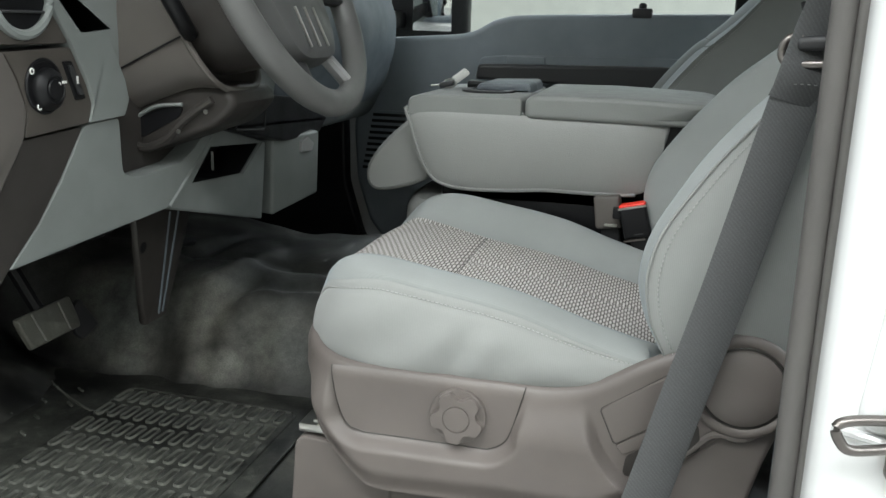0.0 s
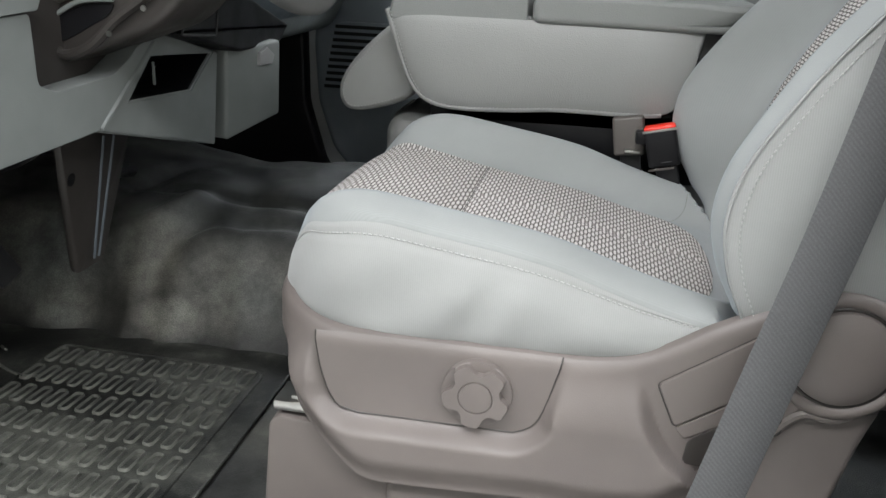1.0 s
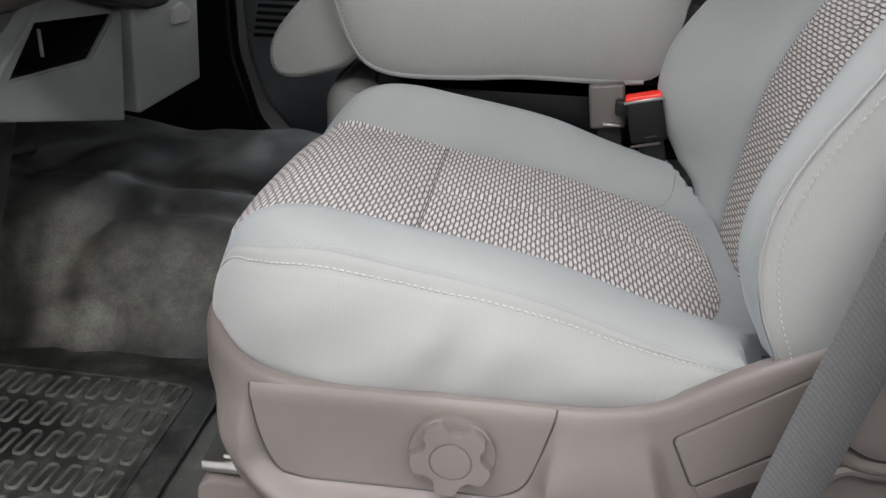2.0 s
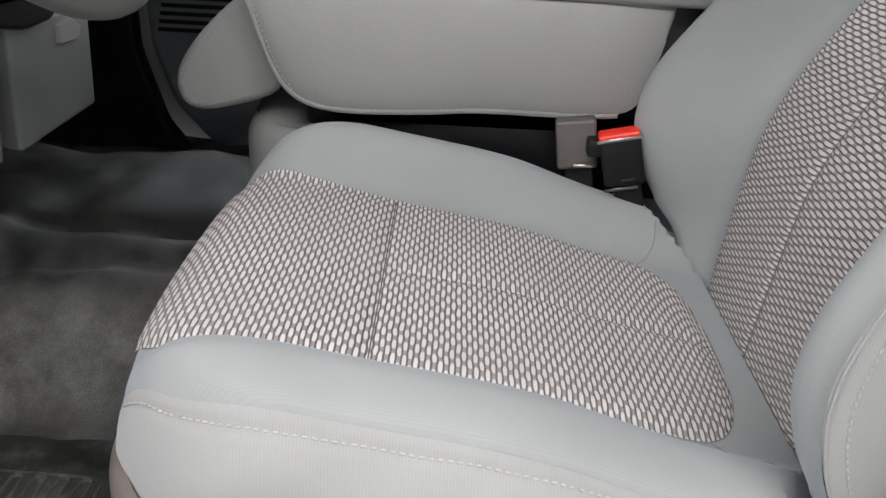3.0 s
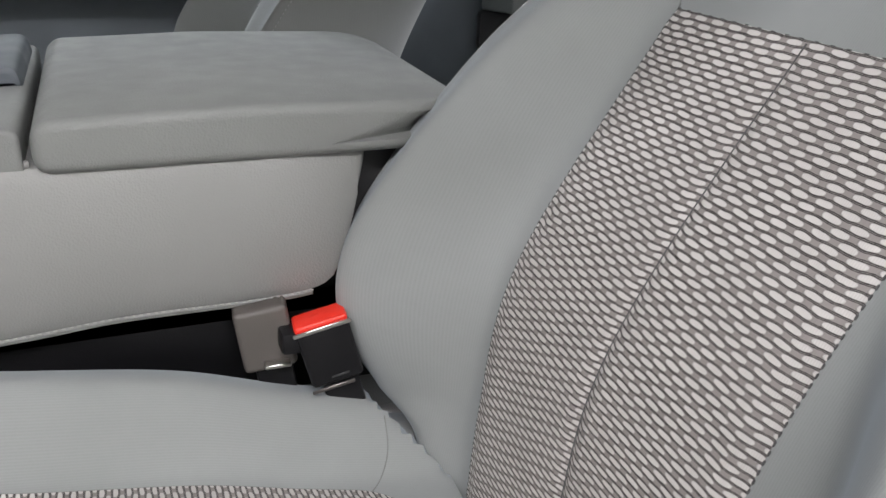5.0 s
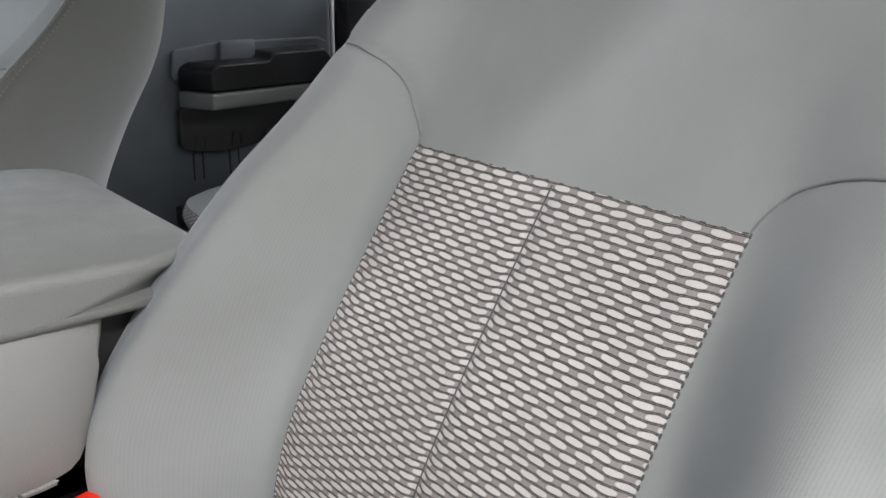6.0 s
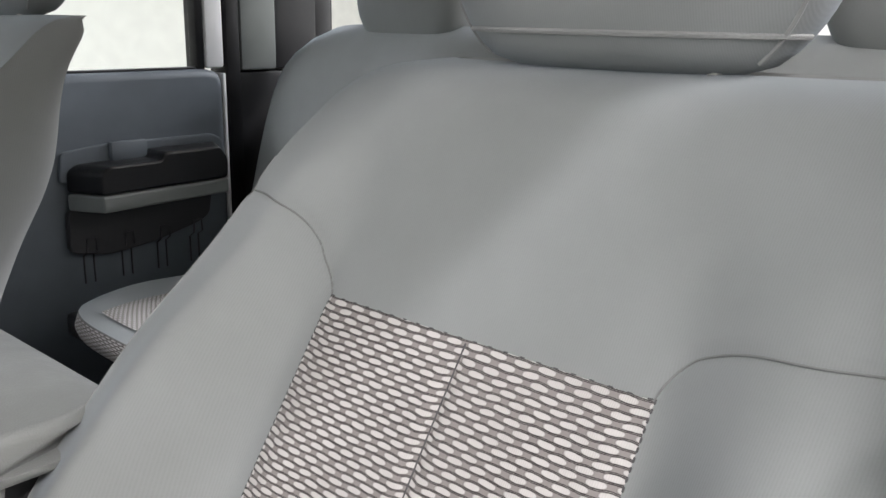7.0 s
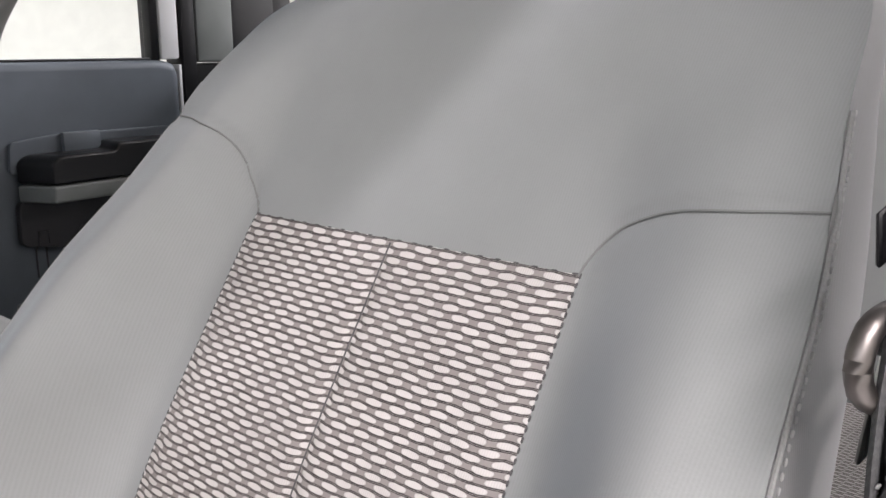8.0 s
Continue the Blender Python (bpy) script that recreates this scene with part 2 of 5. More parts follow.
def spl(t, table):
    """A smooth curve through the (t, value) pairs of table."""
    if t <= table[0][0]:
        return table[0][1]
    if t >= table[-1][0]:
        return table[-1][1]
    for i in range(len(table) - 1):
        if t <= table[i + 1][0]:
            break
    (x0, y0), (x1, y1) = table[i], table[i + 1]
    xa, ya = table[max(i - 1, 0)]
    xb, yb = table[min(i + 2, len(table) - 1)]
    h = x1 - x0
    m0, m1 = (y1 - ya) / (x1 - xa) * h, (yb - y0) / (xb - x0) * h
    s = (t - x0) / h
    return y0 * (2 * s**3 - 3 * s**2 + 1) + m0 * (s**3 - 2 * s**2 + s) + y1 * (3 * s**2 - 2 * s**3) + m1 * (s**3 - s**2)


def step(a, b, t):
    s = min(1.0, max(0.0, (t - a) / (b - a)))
    return s * s * (3 - 2 * s)


def curve(points, n, closed=False):
    """n points, evenly spread, on the smooth line through the given ones."""
    P = [Vector(p) for p in points]
    k = len(P)
    fine = []
    for i in range(k if closed else k - 1):
        if closed:
            a, b, c, d = P[i - 1], P[i], P[(i + 1) % k], P[(i + 2) % k]
        else:
            a, b, c, d = P[max(i - 1, 0)], P[i], P[i + 1], P[min(i + 2, k - 1)]
        for j in range(16):
            s = j / 16
            fine.append(0.5 * (2 * b + (c - a) * s + (2 * a - 5 * b + 4 * c - d) * s**2 + (3 * b - a - 3 * c + d) * s**3))
    fine.append(P[0] if closed else P[-1])
    run = [0.0]
    for p, q in zip(fine, fine[1:]):
        run.append(run[-1] + (q - p).length)
    out = []
    for i in range(n):
        want = run[-1] * i / (n if closed else n - 1)
        j = min(max(int(np.searchsorted(run, want)), 1), len(run) - 1)
        s = (want - run[j - 1]) / max(run[j] - run[j - 1], 1e-9)
        out.append(fine[j - 1].lerp(fine[j], s))
    return out


def sheet(fn, nu, nv, uv=None, close_u=False, flip=False):
    """A surface fn(s, t), s and t from 0 to 1."""
    bm = bmesh.new()
    layer = bm.loops.layers.uv.new("UVMap") if uv else None
    cols = nu if close_u else nu + 1
    grid = [[bm.verts.new(fn(i / nu, j / nv)) for j in range(nv + 1)] for i in range(cols)]
    for i in range(nu):
        for j in range(nv):
            ids = [(i, j), (i + 1, j), (i + 1, j + 1), (i, j + 1)]
            if flip:
                ids.reverse()
            f = bm.faces.new([grid[a % cols][b] for a, b in ids])
            if uv:
                for loop, (a, b) in zip(f.loops, ids):
                    loop[layer].uv = uv(a / nu, b / nv)
    return bm


def thicken(bm, d):
    """Gives an open sheet a back d behind it."""
    bm.normal_update()
    faces = bm.faces[:]
    bmesh.ops.solidify(bm, geom=faces, thickness=d)
    return bm


def box(x0, x1, y0, y1, z0, z1, r=0.004, seg=2, turn=None):
    bm = bmesh.new()
    bmesh.ops.create_cube(bm, size=1)
    for v in bm.verts:
        v.co = Vector(((x0 + x1) / 2 + v.co.x * (x1 - x0), (y0 + y1) / 2 + v.co.y * (y1 - y0), (z0 + z1) / 2 + v.co.z * (z1 - z0)))
    if r:
        bmesh.ops.bevel(bm, geom=bm.edges[:], offset=r, segments=seg, profile=0.5, affect="EDGES")
    if turn:
        c = Vector(((x0 + x1) / 2, (y0 + y1) / 2, (z0 + z1) / 2))
        bm.transform(Matrix.Translation(c) @ pose(0, 0, 0, *turn) @ Matrix.Translation(-c))
    return bm


def prism(outline, a, b, r=0.004, seg=2, plane="xz", puff=0.0, fine=0.0):
    """An outline drawn out from a to b across its plane, with rounded rims; puff: how far the face at a swells out."""
    def at(q, d):
        return {"xz": (q[0], d, q[1]), "yz": (d, q[0], q[1]), "xy": (q[0], q[1], d)}[plane]
    P = [Vector((q[0], q[1])) for q in outline]
    P = [q for k, q in enumerate(P) if (q - P[k - 1]).length > 1e-6]
    if fine:
        dense = []
        for k, q in enumerate(P):
            parts = max(1, int((P[(k + 1) % len(P)] - q).length / fine))
            dense += [q.lerp(P[(k + 1) % len(P)], m / parts) for m in range(parts)]
        P = dense
    n = len(P)
    if sum(P[k - 1].cross(P[k]) for k in range(n)) < 0:
        P.reverse()
    inward = []
    for k in range(n):
        d0, d1 = (P[k] - P[k - 1]).normalized(), (P[(k + 1) % n] - P[k]).normalized()
        m = Vector((-d0.y - d1.y, d0.x + d1.x))
        m.normalize()
        inward.append(m / max(0.5, m.dot(Vector((-d0.y, d0.x)))))
    way = 1 if b > a else -1
    r = min(r, abs(b - a) * 0.45)
    steps = [(r * (1 - math.cos(t)), r * (1 - math.sin(t))) for t in (math.pi / 2 * k / seg for k in range(seg, -1, -1))] if r else [(0, 0)]
    tiny = min(0.001, r * 0.3) if r else 0
    rings = []
    if tiny:
        rings.append((steps[0][0] + tiny, a))
    rings += [(g, a + way * d) for g, d in steps]
    rings += [(g, b - way * d) for g, d in reversed(steps)]
    if tiny:
        rings.append((steps[0][0] + tiny, b))
    bm = bmesh.new()
    loops = [[bm.verts.new(at(P[k] + inward[k] * g, d)) for k in range(n)] for g, d in rings]
    for l0, l1 in zip(loops, loops[1:]):
        for k in range(n):
            bm.faces.new((l0[k], l0[(k + 1) % n], l1[(k + 1) % n], l1[k]))
    if puff:
        g, d = rings[0]
        edge = [P[k] + inward[k] * g for k in range(n)]
        c = sum(edge, Vector((0, 0))) / n
        last = loops[0]
        for f in (0.97, 0.92, 0.85, 0.76, 0.66, 0.54, 0.4, 0.25, 0.1):
            ring = [bm.verts.new(at(c + (q - c) * f, d - way * puff * step(-0.004, 0.035, abs((q - c).dot(inward[k].normalized())) * (1 - f)))) for k, q in enumerate(edge)]
            for k in range(n):
                bm.faces.new((ring[k], ring[(k + 1) % n], last[(k + 1) % n], last[k]))
            last = ring
        bm.faces.new(last)
    else:
        ends = [bm.faces.new(loops[0])]
    ends = ([] if puff else ends) + [bm.faces.new(loops[-1])]
    bm.normal_update()
    bmesh.ops.triangulate(bm, faces=ends, ngon_method="EAR_CLIP")
    bmesh.ops.recalc_face_normals(bm, faces=bm.faces[:])
    return bm


def rounded(points, r, n=5):
    """The corners of a polygon rounded."""
    P = [Vector(p) for p in points]
    out = []
    for i, p in enumerate(P):
        a, b = P[i - 1] - p, P[(i + 1) % len(P)] - p
        ra = min(r, a.length * 0.45, b.length * 0.45)
        s, e = p + a.normalized() * ra, p + b.normalized() * ra
        for k in range(n + 1):
            t = k / n
            out.append(tuple(s * (1 - t) ** 2 + p * 2 * t * (1 - t) + e * t * t))
    return out


def tube(points, radius, sides=8, closed=False, flat=1.0):
    bm = bmesh.new()
    P = [Vector(p) for p in points]
    n = len(P)
    rings = []
    up = Vector((0.13, 0.21, 0.97))
    for i, p in enumerate(P):
        d = (P[(i + 1) % n] - P[i - 1]) if closed else (P[min(i + 1, n - 1)] - P[max(i - 1, 0)])
        d.normalize()
        side = d.cross(up).normalized()
        top = side.cross(d)
        rr = radius(i / (n - 1)) if callable(radius) else radius
        rings.append([bm.verts.new(p + (side * math.cos(k * math.tau / sides) + top * math.sin(k * math.tau / sides) * flat) * rr) for k in range(sides)])
    for i in range(n if closed else n - 1):
        a, b = rings[i], rings[(i + 1) % n]
        for k in range(sides):
            bm.faces.new((a[k], a[(k + 1) % sides], b[(k + 1) % sides], b[k]))
    if not closed:
        bm.faces.new(rings[0][::-1])
        bm.faces.new(rings[-1])
    bmesh.ops.recalc_face_normals(bm, faces=bm.faces[:])
    return bm


def lathe(profile, centre, axis, sides=32):
    """Turns (radius, height) pairs about an axis."""
    bm = bmesh.new()
    q = Vector((0, 0, 1)).rotation_difference(Vector(axis).normalized()).to_matrix().to_4x4()
    m = Matrix.Translation(centre) @ q
    rings = [[bm.verts.new(m @ Vector((r * math.cos(k * math.tau / sides), r * math.sin(k * math.tau / sides), h))) for k in range(sides)] for r, h in profile]
    for a, b in zip(rings, rings[1:]):
        for k in range(sides):
            bm.faces.new((a[k], a[(k + 1) % sides], b[(k + 1) % sides], b[k]))
    bm.faces.new(rings[0][::-1])
    bm.faces.new(rings[-1])
    bmesh.ops.recalc_face_normals(bm, faces=bm.faces[:])
    return bm


def stitches(points, length=0.0031, gap=0.0021, thick=0.0007):
    """Short threads in a row along a line."""
    bm = bmesh.new()
    P = [Vector(p) for p in points]
    total = sum((b - a).length for a, b in zip(P, P[1:]))
    count = max(2, int(total / (length + gap)))
    Q = curve(P, count * 2)
    for a, b in zip(Q[0::2], Q[1::2]):
        d = (b - a).normalized()
        side = d.cross(Vector((0.2, 0.3, 0.93))).normalized()
        top = side.cross(d)
        mid = (a + b) / 2
        half = d * (length / 2)
        ring = []
        for f, w in ((-1, 0.35), (-0.6, 1), (0.6, 1), (1, 0.35)):
            c = mid + half * f
            ring.append([bm.verts.new(c + (side * math.cos(k * math.tau / 6) + top * math.sin(k * math.tau / 6)) * thick * w) for k in range(6)])
        for r0, r1 in zip(ring, ring[1:]):
            for k in range(6):
                bm.faces.new((r0[k], r0[(k + 1) % 6], r1[(k + 1) % 6], r1[k]))
        bm.faces.new(ring[0][::-1])
        bm.faces.new(ring[-1])
    return bm


# ---- front seats ----
FLOOR = 0.1  # the cab floor
CROWN = [(-0.46, 0.424), (-0.41, 0.428), (-0.37, 0.429), (-0.33, 0.426), (-0.264, 0.416), (-0.158, 0.4), (-0.078, 0.379), (0.0, 0.362), (0.08, 0.348)]
HALF, RAD, FRONT, BOW = 0.242, 0.12, -0.437, 0.02
ROLL = [(-0.46, 0.043), (-0.36, 0.048), (-0.25, 0.048), (-0.15, 0.044), (-0.05, 0.038), (0.05, 0.035)]
QUILT_X = -0.267


def cushion_inside(x, y):
    """How far a point lies inside the rounded edge of the seat."""
    qx, qy = FRONT + BOW * (y / HALF) ** 2 + RAD - x, abs(y) - HALF + RAD
    return RAD - math.hypot(max(qx, 0), max(qy, 0)) - min(max(qx, qy), 0)


def cushion_z(x, y):
    a = abs(y)
    z = spl(x, CROWN) + spl(x, ROLL) * step(0.138, 0.21, a) * (0.5 + 0.5 * step(-0.46, -0.38, x))
    e = max(0.0, cushion_inside(x, y))
    drop = 0.018 + 0.02 * step(-0.3, -0.4, x)
    if e < 0.05:
        z -= drop * (1 - math.sqrt(1 - (1 - e / 0.05) ** 2))
    if x > -0.08:
        z -= 0.024 * step(-0.013, 0.002, x - back_at(max(-0.25, min(0.25, y)), 0.125).x)
    return z + 0.0012 * noise.noise(Vector((x * 9, y * 9, 1)))


def cushion_front(y):
    a = max(0.0, abs(y) - (HALF - RAD))
    return FRONT + RAD * (1 - math.sqrt(max(0.0, 1 - (a / RAD) ** 2))) + BOW * (y / HALF) ** 2


def cushion_top(s, t):
    y = HALF * math.sin(math.pi * (s - 0.5))
    x = cushion_front(y) + (0.075 - cushion_front(y)) * t
    return (x, y, cushion_z(x, y))


INSERT_W = [(-0.45, 0.106), (-0.43, 0.126), (-0.41, 0.145), (-0.385, 0.153), (-0.34, 0.15), (-0.27, 0.145), (-0.1, 0.141), (0.0, 0.136)]
INSERT_MID = [(-0.45, 0.009), (-0.4, 0.007), (-0.34, 0.003), (-0.25, -0.001), (-0.1, -0.004), (0.0, -0.004)]


def insert_half(x):
    w = spl(x, INSERT_W)
    if x > -0.055:
        w *= max(0.0, 1 - ((x + 0.055) / 0.062) ** 3) ** (1 / 2.4)
    return w


def cushion_insert(s, t):
    x0, x1 = FRONT + 0.006, 0.0065
    x = x0 + (x1 - x0) * t
    y = (2 * s - 1) * insert_half(x) + spl(x, INSERT_MID)
    x = max(x, cushion_front(y) + 0.003)
    rim = min(1 - abs(2 * s - 1), (1 - t) * 3)
    z = cushion_z(x, y) + 0.0012 + 0.0035 * step(0, 0.12, rim)
    dip = math.exp(-(((x - QUILT_X) / 0.006) ** 2))
    if x > QUILT_X:
        dip = max(dip, 0.85 * math.exp(-((y / 0.006) ** 2)))
    return (x, y, z - 0.0036 * dip * step(0, 0.1, rim))


def cushion_rim(s):
    """The line round the seat's edge, from the inner rear over the front to the outer rear, and the way out from it."""
    edge = cushion_front(HALF)
    side, arc, flat = 0.075 - edge, RAD * math.pi / 2, 2 * (HALF - RAD)
    total = 2 * side + 2 * arc + flat
    sgn, d = (1, s * total) if s < 0.5 else (-1, (1 - s) * total)
    if d < side:
        return Vector((0.075 - d, sgn * HALF, 0)), Vector((0, sgn, 0))
    d -= side
    if d < arc:
        a = d / RAD
        y = HALF - RAD + RAD * math.cos(a)
        return Vector((cushion_front(y), sgn * y, 0)), Vector((-math.sin(a), sgn * math.cos(a), 0))
    y = HALF - RAD - (d - arc)
    return Vector((cushion_front(y), sgn * y, 0)), Vector((-1, 0, 0))


SKIRT_FOOT = [(-0.47, 0.322), (-0.38, 0.33), (-0.3, 0.338), (-0.12, 0.343), (-0.06, 0.35), (-0.02, 0.366), (0.08, 0.366)]


def cushion_skirt(s, t):
    p, out = cushion_rim(s)
    top = cushion_z(p.x, p.y) + 0.0005
    z = top + (spl(p.x, SKIRT_FOOT) - top) * t
    bulge = -0.0008 + 0.0195 * math.sin(math.pi * t * 0.96) ** 0.7 * (0.25 + 0.75 * step(-0.01, -0.12, p.x)) * (0.25 + 0.75 * abs(out.y) ** 1.5)
    fold = 0.005 * math.sin(p.x * 75 + t * 4.5 + 1.5 * math.sin(p.x * 31)) * math.exp(-(((p.x + 0.27) / 0.09) ** 2)) * math.sin(math.pi * t) ** 1.3
    fold += 0.003 * noise.noise(Vector((p.x * 14 + t * 1.5, p.y * 14, t * 2.2))) * math.sin(math.pi * t)
    q = p + out * (bulge + fold - 0.0022 * math.exp(-(((t - 0.09) / 0.028) ** 2)))
    return (q.x, q.y, z)


BACK_X = [(0, 0.036), (0.1, 0.042), (0.2, 0.05), (0.3, 0.0615), (0.4, 0.078), (0.5, 0.103), (0.6, 0.134), (0.7, 0.17), (0.82, 0.208), (0.9, 0.234), (0.95, 0.254), (0.985, 0.284), (1, 0.32)]
BACK_Z = [(0, 0.325), (0.1, 0.388), (0.2, 0.44), (0.3, 0.5), (0.4, 0.55), (0.5, 0.6), (0.6, 0.65), (0.7, 0.705), (0.82, 0.77), (0.9, 0.818), (0.95, 0.843), (0.985, 0.856), (1, 0.86)]
BACK_W = [(0.3, 0.228), (0.36, 0.236), (0.385, 0.246), (0.41, 0.256), (0.44, 0.258), (0.53, 0.257), (0.58, 0.253), (0.63, 0.245), (0.68, 0.239), (0.73, 0.232), (0.78, 0.223), (0.82, 0.216), (0.835, 0.211), (0.848, 0.201), (0.856, 0.187), (0.86, 0.165)]
BOLSTER = [(0.3, 0.026), (0.36, 0.036), (0.4, 0.048), (0.44, 0.076), (0.48, 0.094), (0.53, 0.099), (0.58, 0.091), (0.63, 0.082), (0.68, 0.068), (0.73, 0.039), (0.78, 0.018), (0.82, 0.001), (0.9, 0.0)]


BOLSTER_SEAM = [(0.116, 0.707), (0.118, 0.714), (0.125, 0.724), (0.136, 0.733), (0.16, 0.743), (0.188, 0.748), (0.228, 0.751)]
INNER_SEAM = [(0.128, 0.708), (0.135, 0.7165), (0.144, 0.728), (0.152, 0.74), (0.164, 0.751), (0.18, 0.759), (0.204, 0.764), (0.224, 0.765)]


SEAM_DROP = [0.0]  # how much lower the upper seam of the passenger seat runs


def back_at(y, t):
    z = spl(t, BACK_Z)
    w = spl(z, BACK_W)
    a = min(1.0, abs(y) / w)
    x = spl(t, BACK_X) - spl(z, BOLSTER) * (step(0.56 - (0.08 * step(0.54, 0.64, z) if y < 0 else 0.0), 0.86 + (0.08 * step(0.68, 0.54, z) if y < 0 else 0.0), a) - 0.15 * step(0.85, 1.0, a))
    x += 0.02 * step(0.79, 0.86, z) * a**6 - 0.004 * step(0.69, 0.79, z) * a * a
    x += 0.045 * step(0.405, 0.365, z) * step(0.7, 1.0, a)
    seam = INNER_SEAM if y > 0 else BOLSTER_SEAM
    near = seam[0][0] - 0.006
    if abs(y) > near:
        x += 0.0035 * step(near, near + 0.01, abs(y)) * math.exp(-(((z - spl(abs(y), seam) + SEAM_DROP[0]) / 0.0055) ** 2))
    x += 0.0015 * noise.noise(Vector((y * 7, z * 7, 3)))
    return Vector((x, y, z))


def back_front(s, t):
    w = spl(spl(t, BACK_Z), BACK_W)
    return back_at((2 * s - 1) * w, t)


def back_t(z):
    lo, hi = 0.0, 1.0
    for _ in range(30):
        mid = (lo + hi) / 2
        lo, hi = (mid, hi) if spl(mid, BACK_Z) < z else (lo, mid)
    return lo


def back_insert(s, t):
    z = 0.335 + (0.373 - SEAM_DROP[0]) * t
    swell = 0.004 * math.exp(-(((z - 0.5) / 0.08) ** 2))
    y = (2 * s - 1) * (0.1225 + swell) + 0.0055 + swell
    p = back_at(y, back_t(z))
    rim = min(1 - abs(2 * s - 1), (1 - t) * 4)
    p.x -= 0.001 + 0.0032 * step(0, 0.14, rim) - 0.003 * math.exp(-(((2 * s - 1) * 0.13 / 0.005) ** 2)) * step(0, 0.14, rim)
    return p


def back_shell(s, t):
    z = spl(t, BACK_Z)
    w = spl(z, BACK_W)
    edge = back_at(w, t).x
    rear = min(0.35, spl(t, BACK_X) + 0.145 - 0.045 * step(0.6, 0.9, t))
    a = math.pi * s
    c, q = math.cos(a), math.sin(a)
    y = w * math.copysign(abs(c) ** 0.42, c) * (1 + 0.006 * abs(math.sin(2 * a)) ** 0.7)
    return (edge + (max(rear, edge + 0.02) - edge) * q**0.62, y, z)


def headrest_at(s, t):
    """A padded block, closed round s, from its foot to its top."""
    a = math.tau * s
    c, q = math.cos(a), math.sin(a)
    e = min(t, 1 - t)
    swell = math.sqrt(max(0.0, 1 - (1 - min(1.0, e / 0.5)) ** 2)) * 0.75 + 0.25
    half_w = 0.055 + 0.088 * swell
    half_d = 0.066 * swell - 0.002
    x = 0.338 + 0.015 * t + half_d * math.copysign(abs(q) ** 0.8, q)
    y = 0.006 + half_w * math.copysign(abs(c) ** 0.78, c)
    return (x - 0.012, y, 0.857 + 0.2 * t)


def star_knob(centre, radius, depth):
    """A hand knob that faces outward: five flat-ended grips with scooped hollows between, round a raised disc."""
    bm = bmesh.new()
    cx, cy, cz = centre
    n = 80
    rings = []
    for grow, cut, off in ((1.0, 0, 0), (1.0, 0, 0.4), (0.985, 0, 0.46), (0.96, 1, 0.5), (0.96, 1, 0.9), (0.93, 1, 1.0), (0.5, 0, 1.0), (0.485, 0, 0.93), (0.46, 0, 0.93), (0.445, 0, 1.02), (0.2, 0, 1.05)):
        ring = []
        for k in range(n):
            a = k / n * math.tau
            hollow = (0.5 - 0.5 * math.cos(5 * a + 2.53)) ** 0.9
            r = radius * grow * (1 - 0.27 * cut * step(0.25, 1.0, hollow))
            ring.append(bm.verts.new((cx + r * math.sin(a), cy - depth * off, cz + r * math.cos(a))))
        rings.append(ring)
    for a, b in zip(rings, rings[1:]):
        for k in range(n):
            bm.faces.new((a[k], a[(k + 1) % n], b[(k + 1) % n], b[k]))
    bm.faces.new(rings[-1])
    bmesh.ops.recalc_face_normals(bm, faces=bm.faces[:])
    return bm


SHIELD_TOP = [(-0.44, 0.366), (-0.39, 0.356), (-0.34, 0.353), (-0.3, 0.353), (-0.13, 0.353), (-0.09, 0.357), (-0.068, 0.364), (-0.046, 0.377), (-0.02, 0.394), (0.018, 0.414), (0.058, 0.435), (0.078, 0.438), (0.1, 0.428), (0.135, 0.4), (0.15, 0.36)]
SHIELD_LOW = [(-0.44, 0.29), (-0.405, 0.295), (-0.38, 0.262), (-0.345, 0.23), (-0.319, 0.21), (-0.28, 0.207), (-0.18, 0.211), (-0.06, 0.214), (-0.01, 0.243), (0.045, 0.29), (0.09, 0.328), (0.15, 0.335)]


def shield_rim(s):
    r = 0.125
    arc = r * math.pi / 2
    d = s * (0.17 + arc + 0.46)
    if d < 0.17:
        return Vector((-0.437, 0.03 - d, 0)), Vector((-1, 0, 0))
    d -= 0.17
    if d < arc:
        a = d / r
        return Vector((-0.312 - r * math.cos(a), -0.14 - (0.262 - 0.14) * math.sin(a), 0)), Vector((-math.cos(a), -math.sin(a), 0))
    d -= arc
    return Vector((-0.312 + d, -0.262, 0)), Vector((0, -1, 0))


PANEL_LEFT = [(0.2725, -0.326), (0.275, -0.341), (0.286, -0.352), (0.309, -0.361), (0.337, -0.3665), (0.36, -0.369)]
PANEL_RIGHT = [(0.2725, -0.18), (0.279, -0.166), (0.291, -0.157), (0.338, -0.1435), (0.36, -0.139)]


LEDGE = [(0.22, 0.03), (0.24, 0.0), (0.253, -0.02), (0.272, -0.042), (0.3, -0.061), (0.338, -0.073), (0.36, -0.078)]


def shield_out(x, z):
    """How far the shield stands out: a hollow for the switch panel, with a lip that flares out below and beside it."""
    dx = max(-0.3575 - (z - 0.3) * 0.22 - x, x + 0.157 - (z - 0.29) * 0.27)
    dz = 0.2725 - z
    k = 0.022
    off = math.hypot(max(dx + k, 0), max(dz + k, 0)) - k + min(max(dx, dz) + k, 0)
    ledge = spl(z, LEDGE)
    proud = 0.019 * step(0.35, 0.29, z) * step(-0.435, -0.38, x) * step(ledge + 0.007, ledge - 0.007, x)
    return proud * step(-0.001, 0.012 + 0.005 * step(0.3, 0.28, z), off)


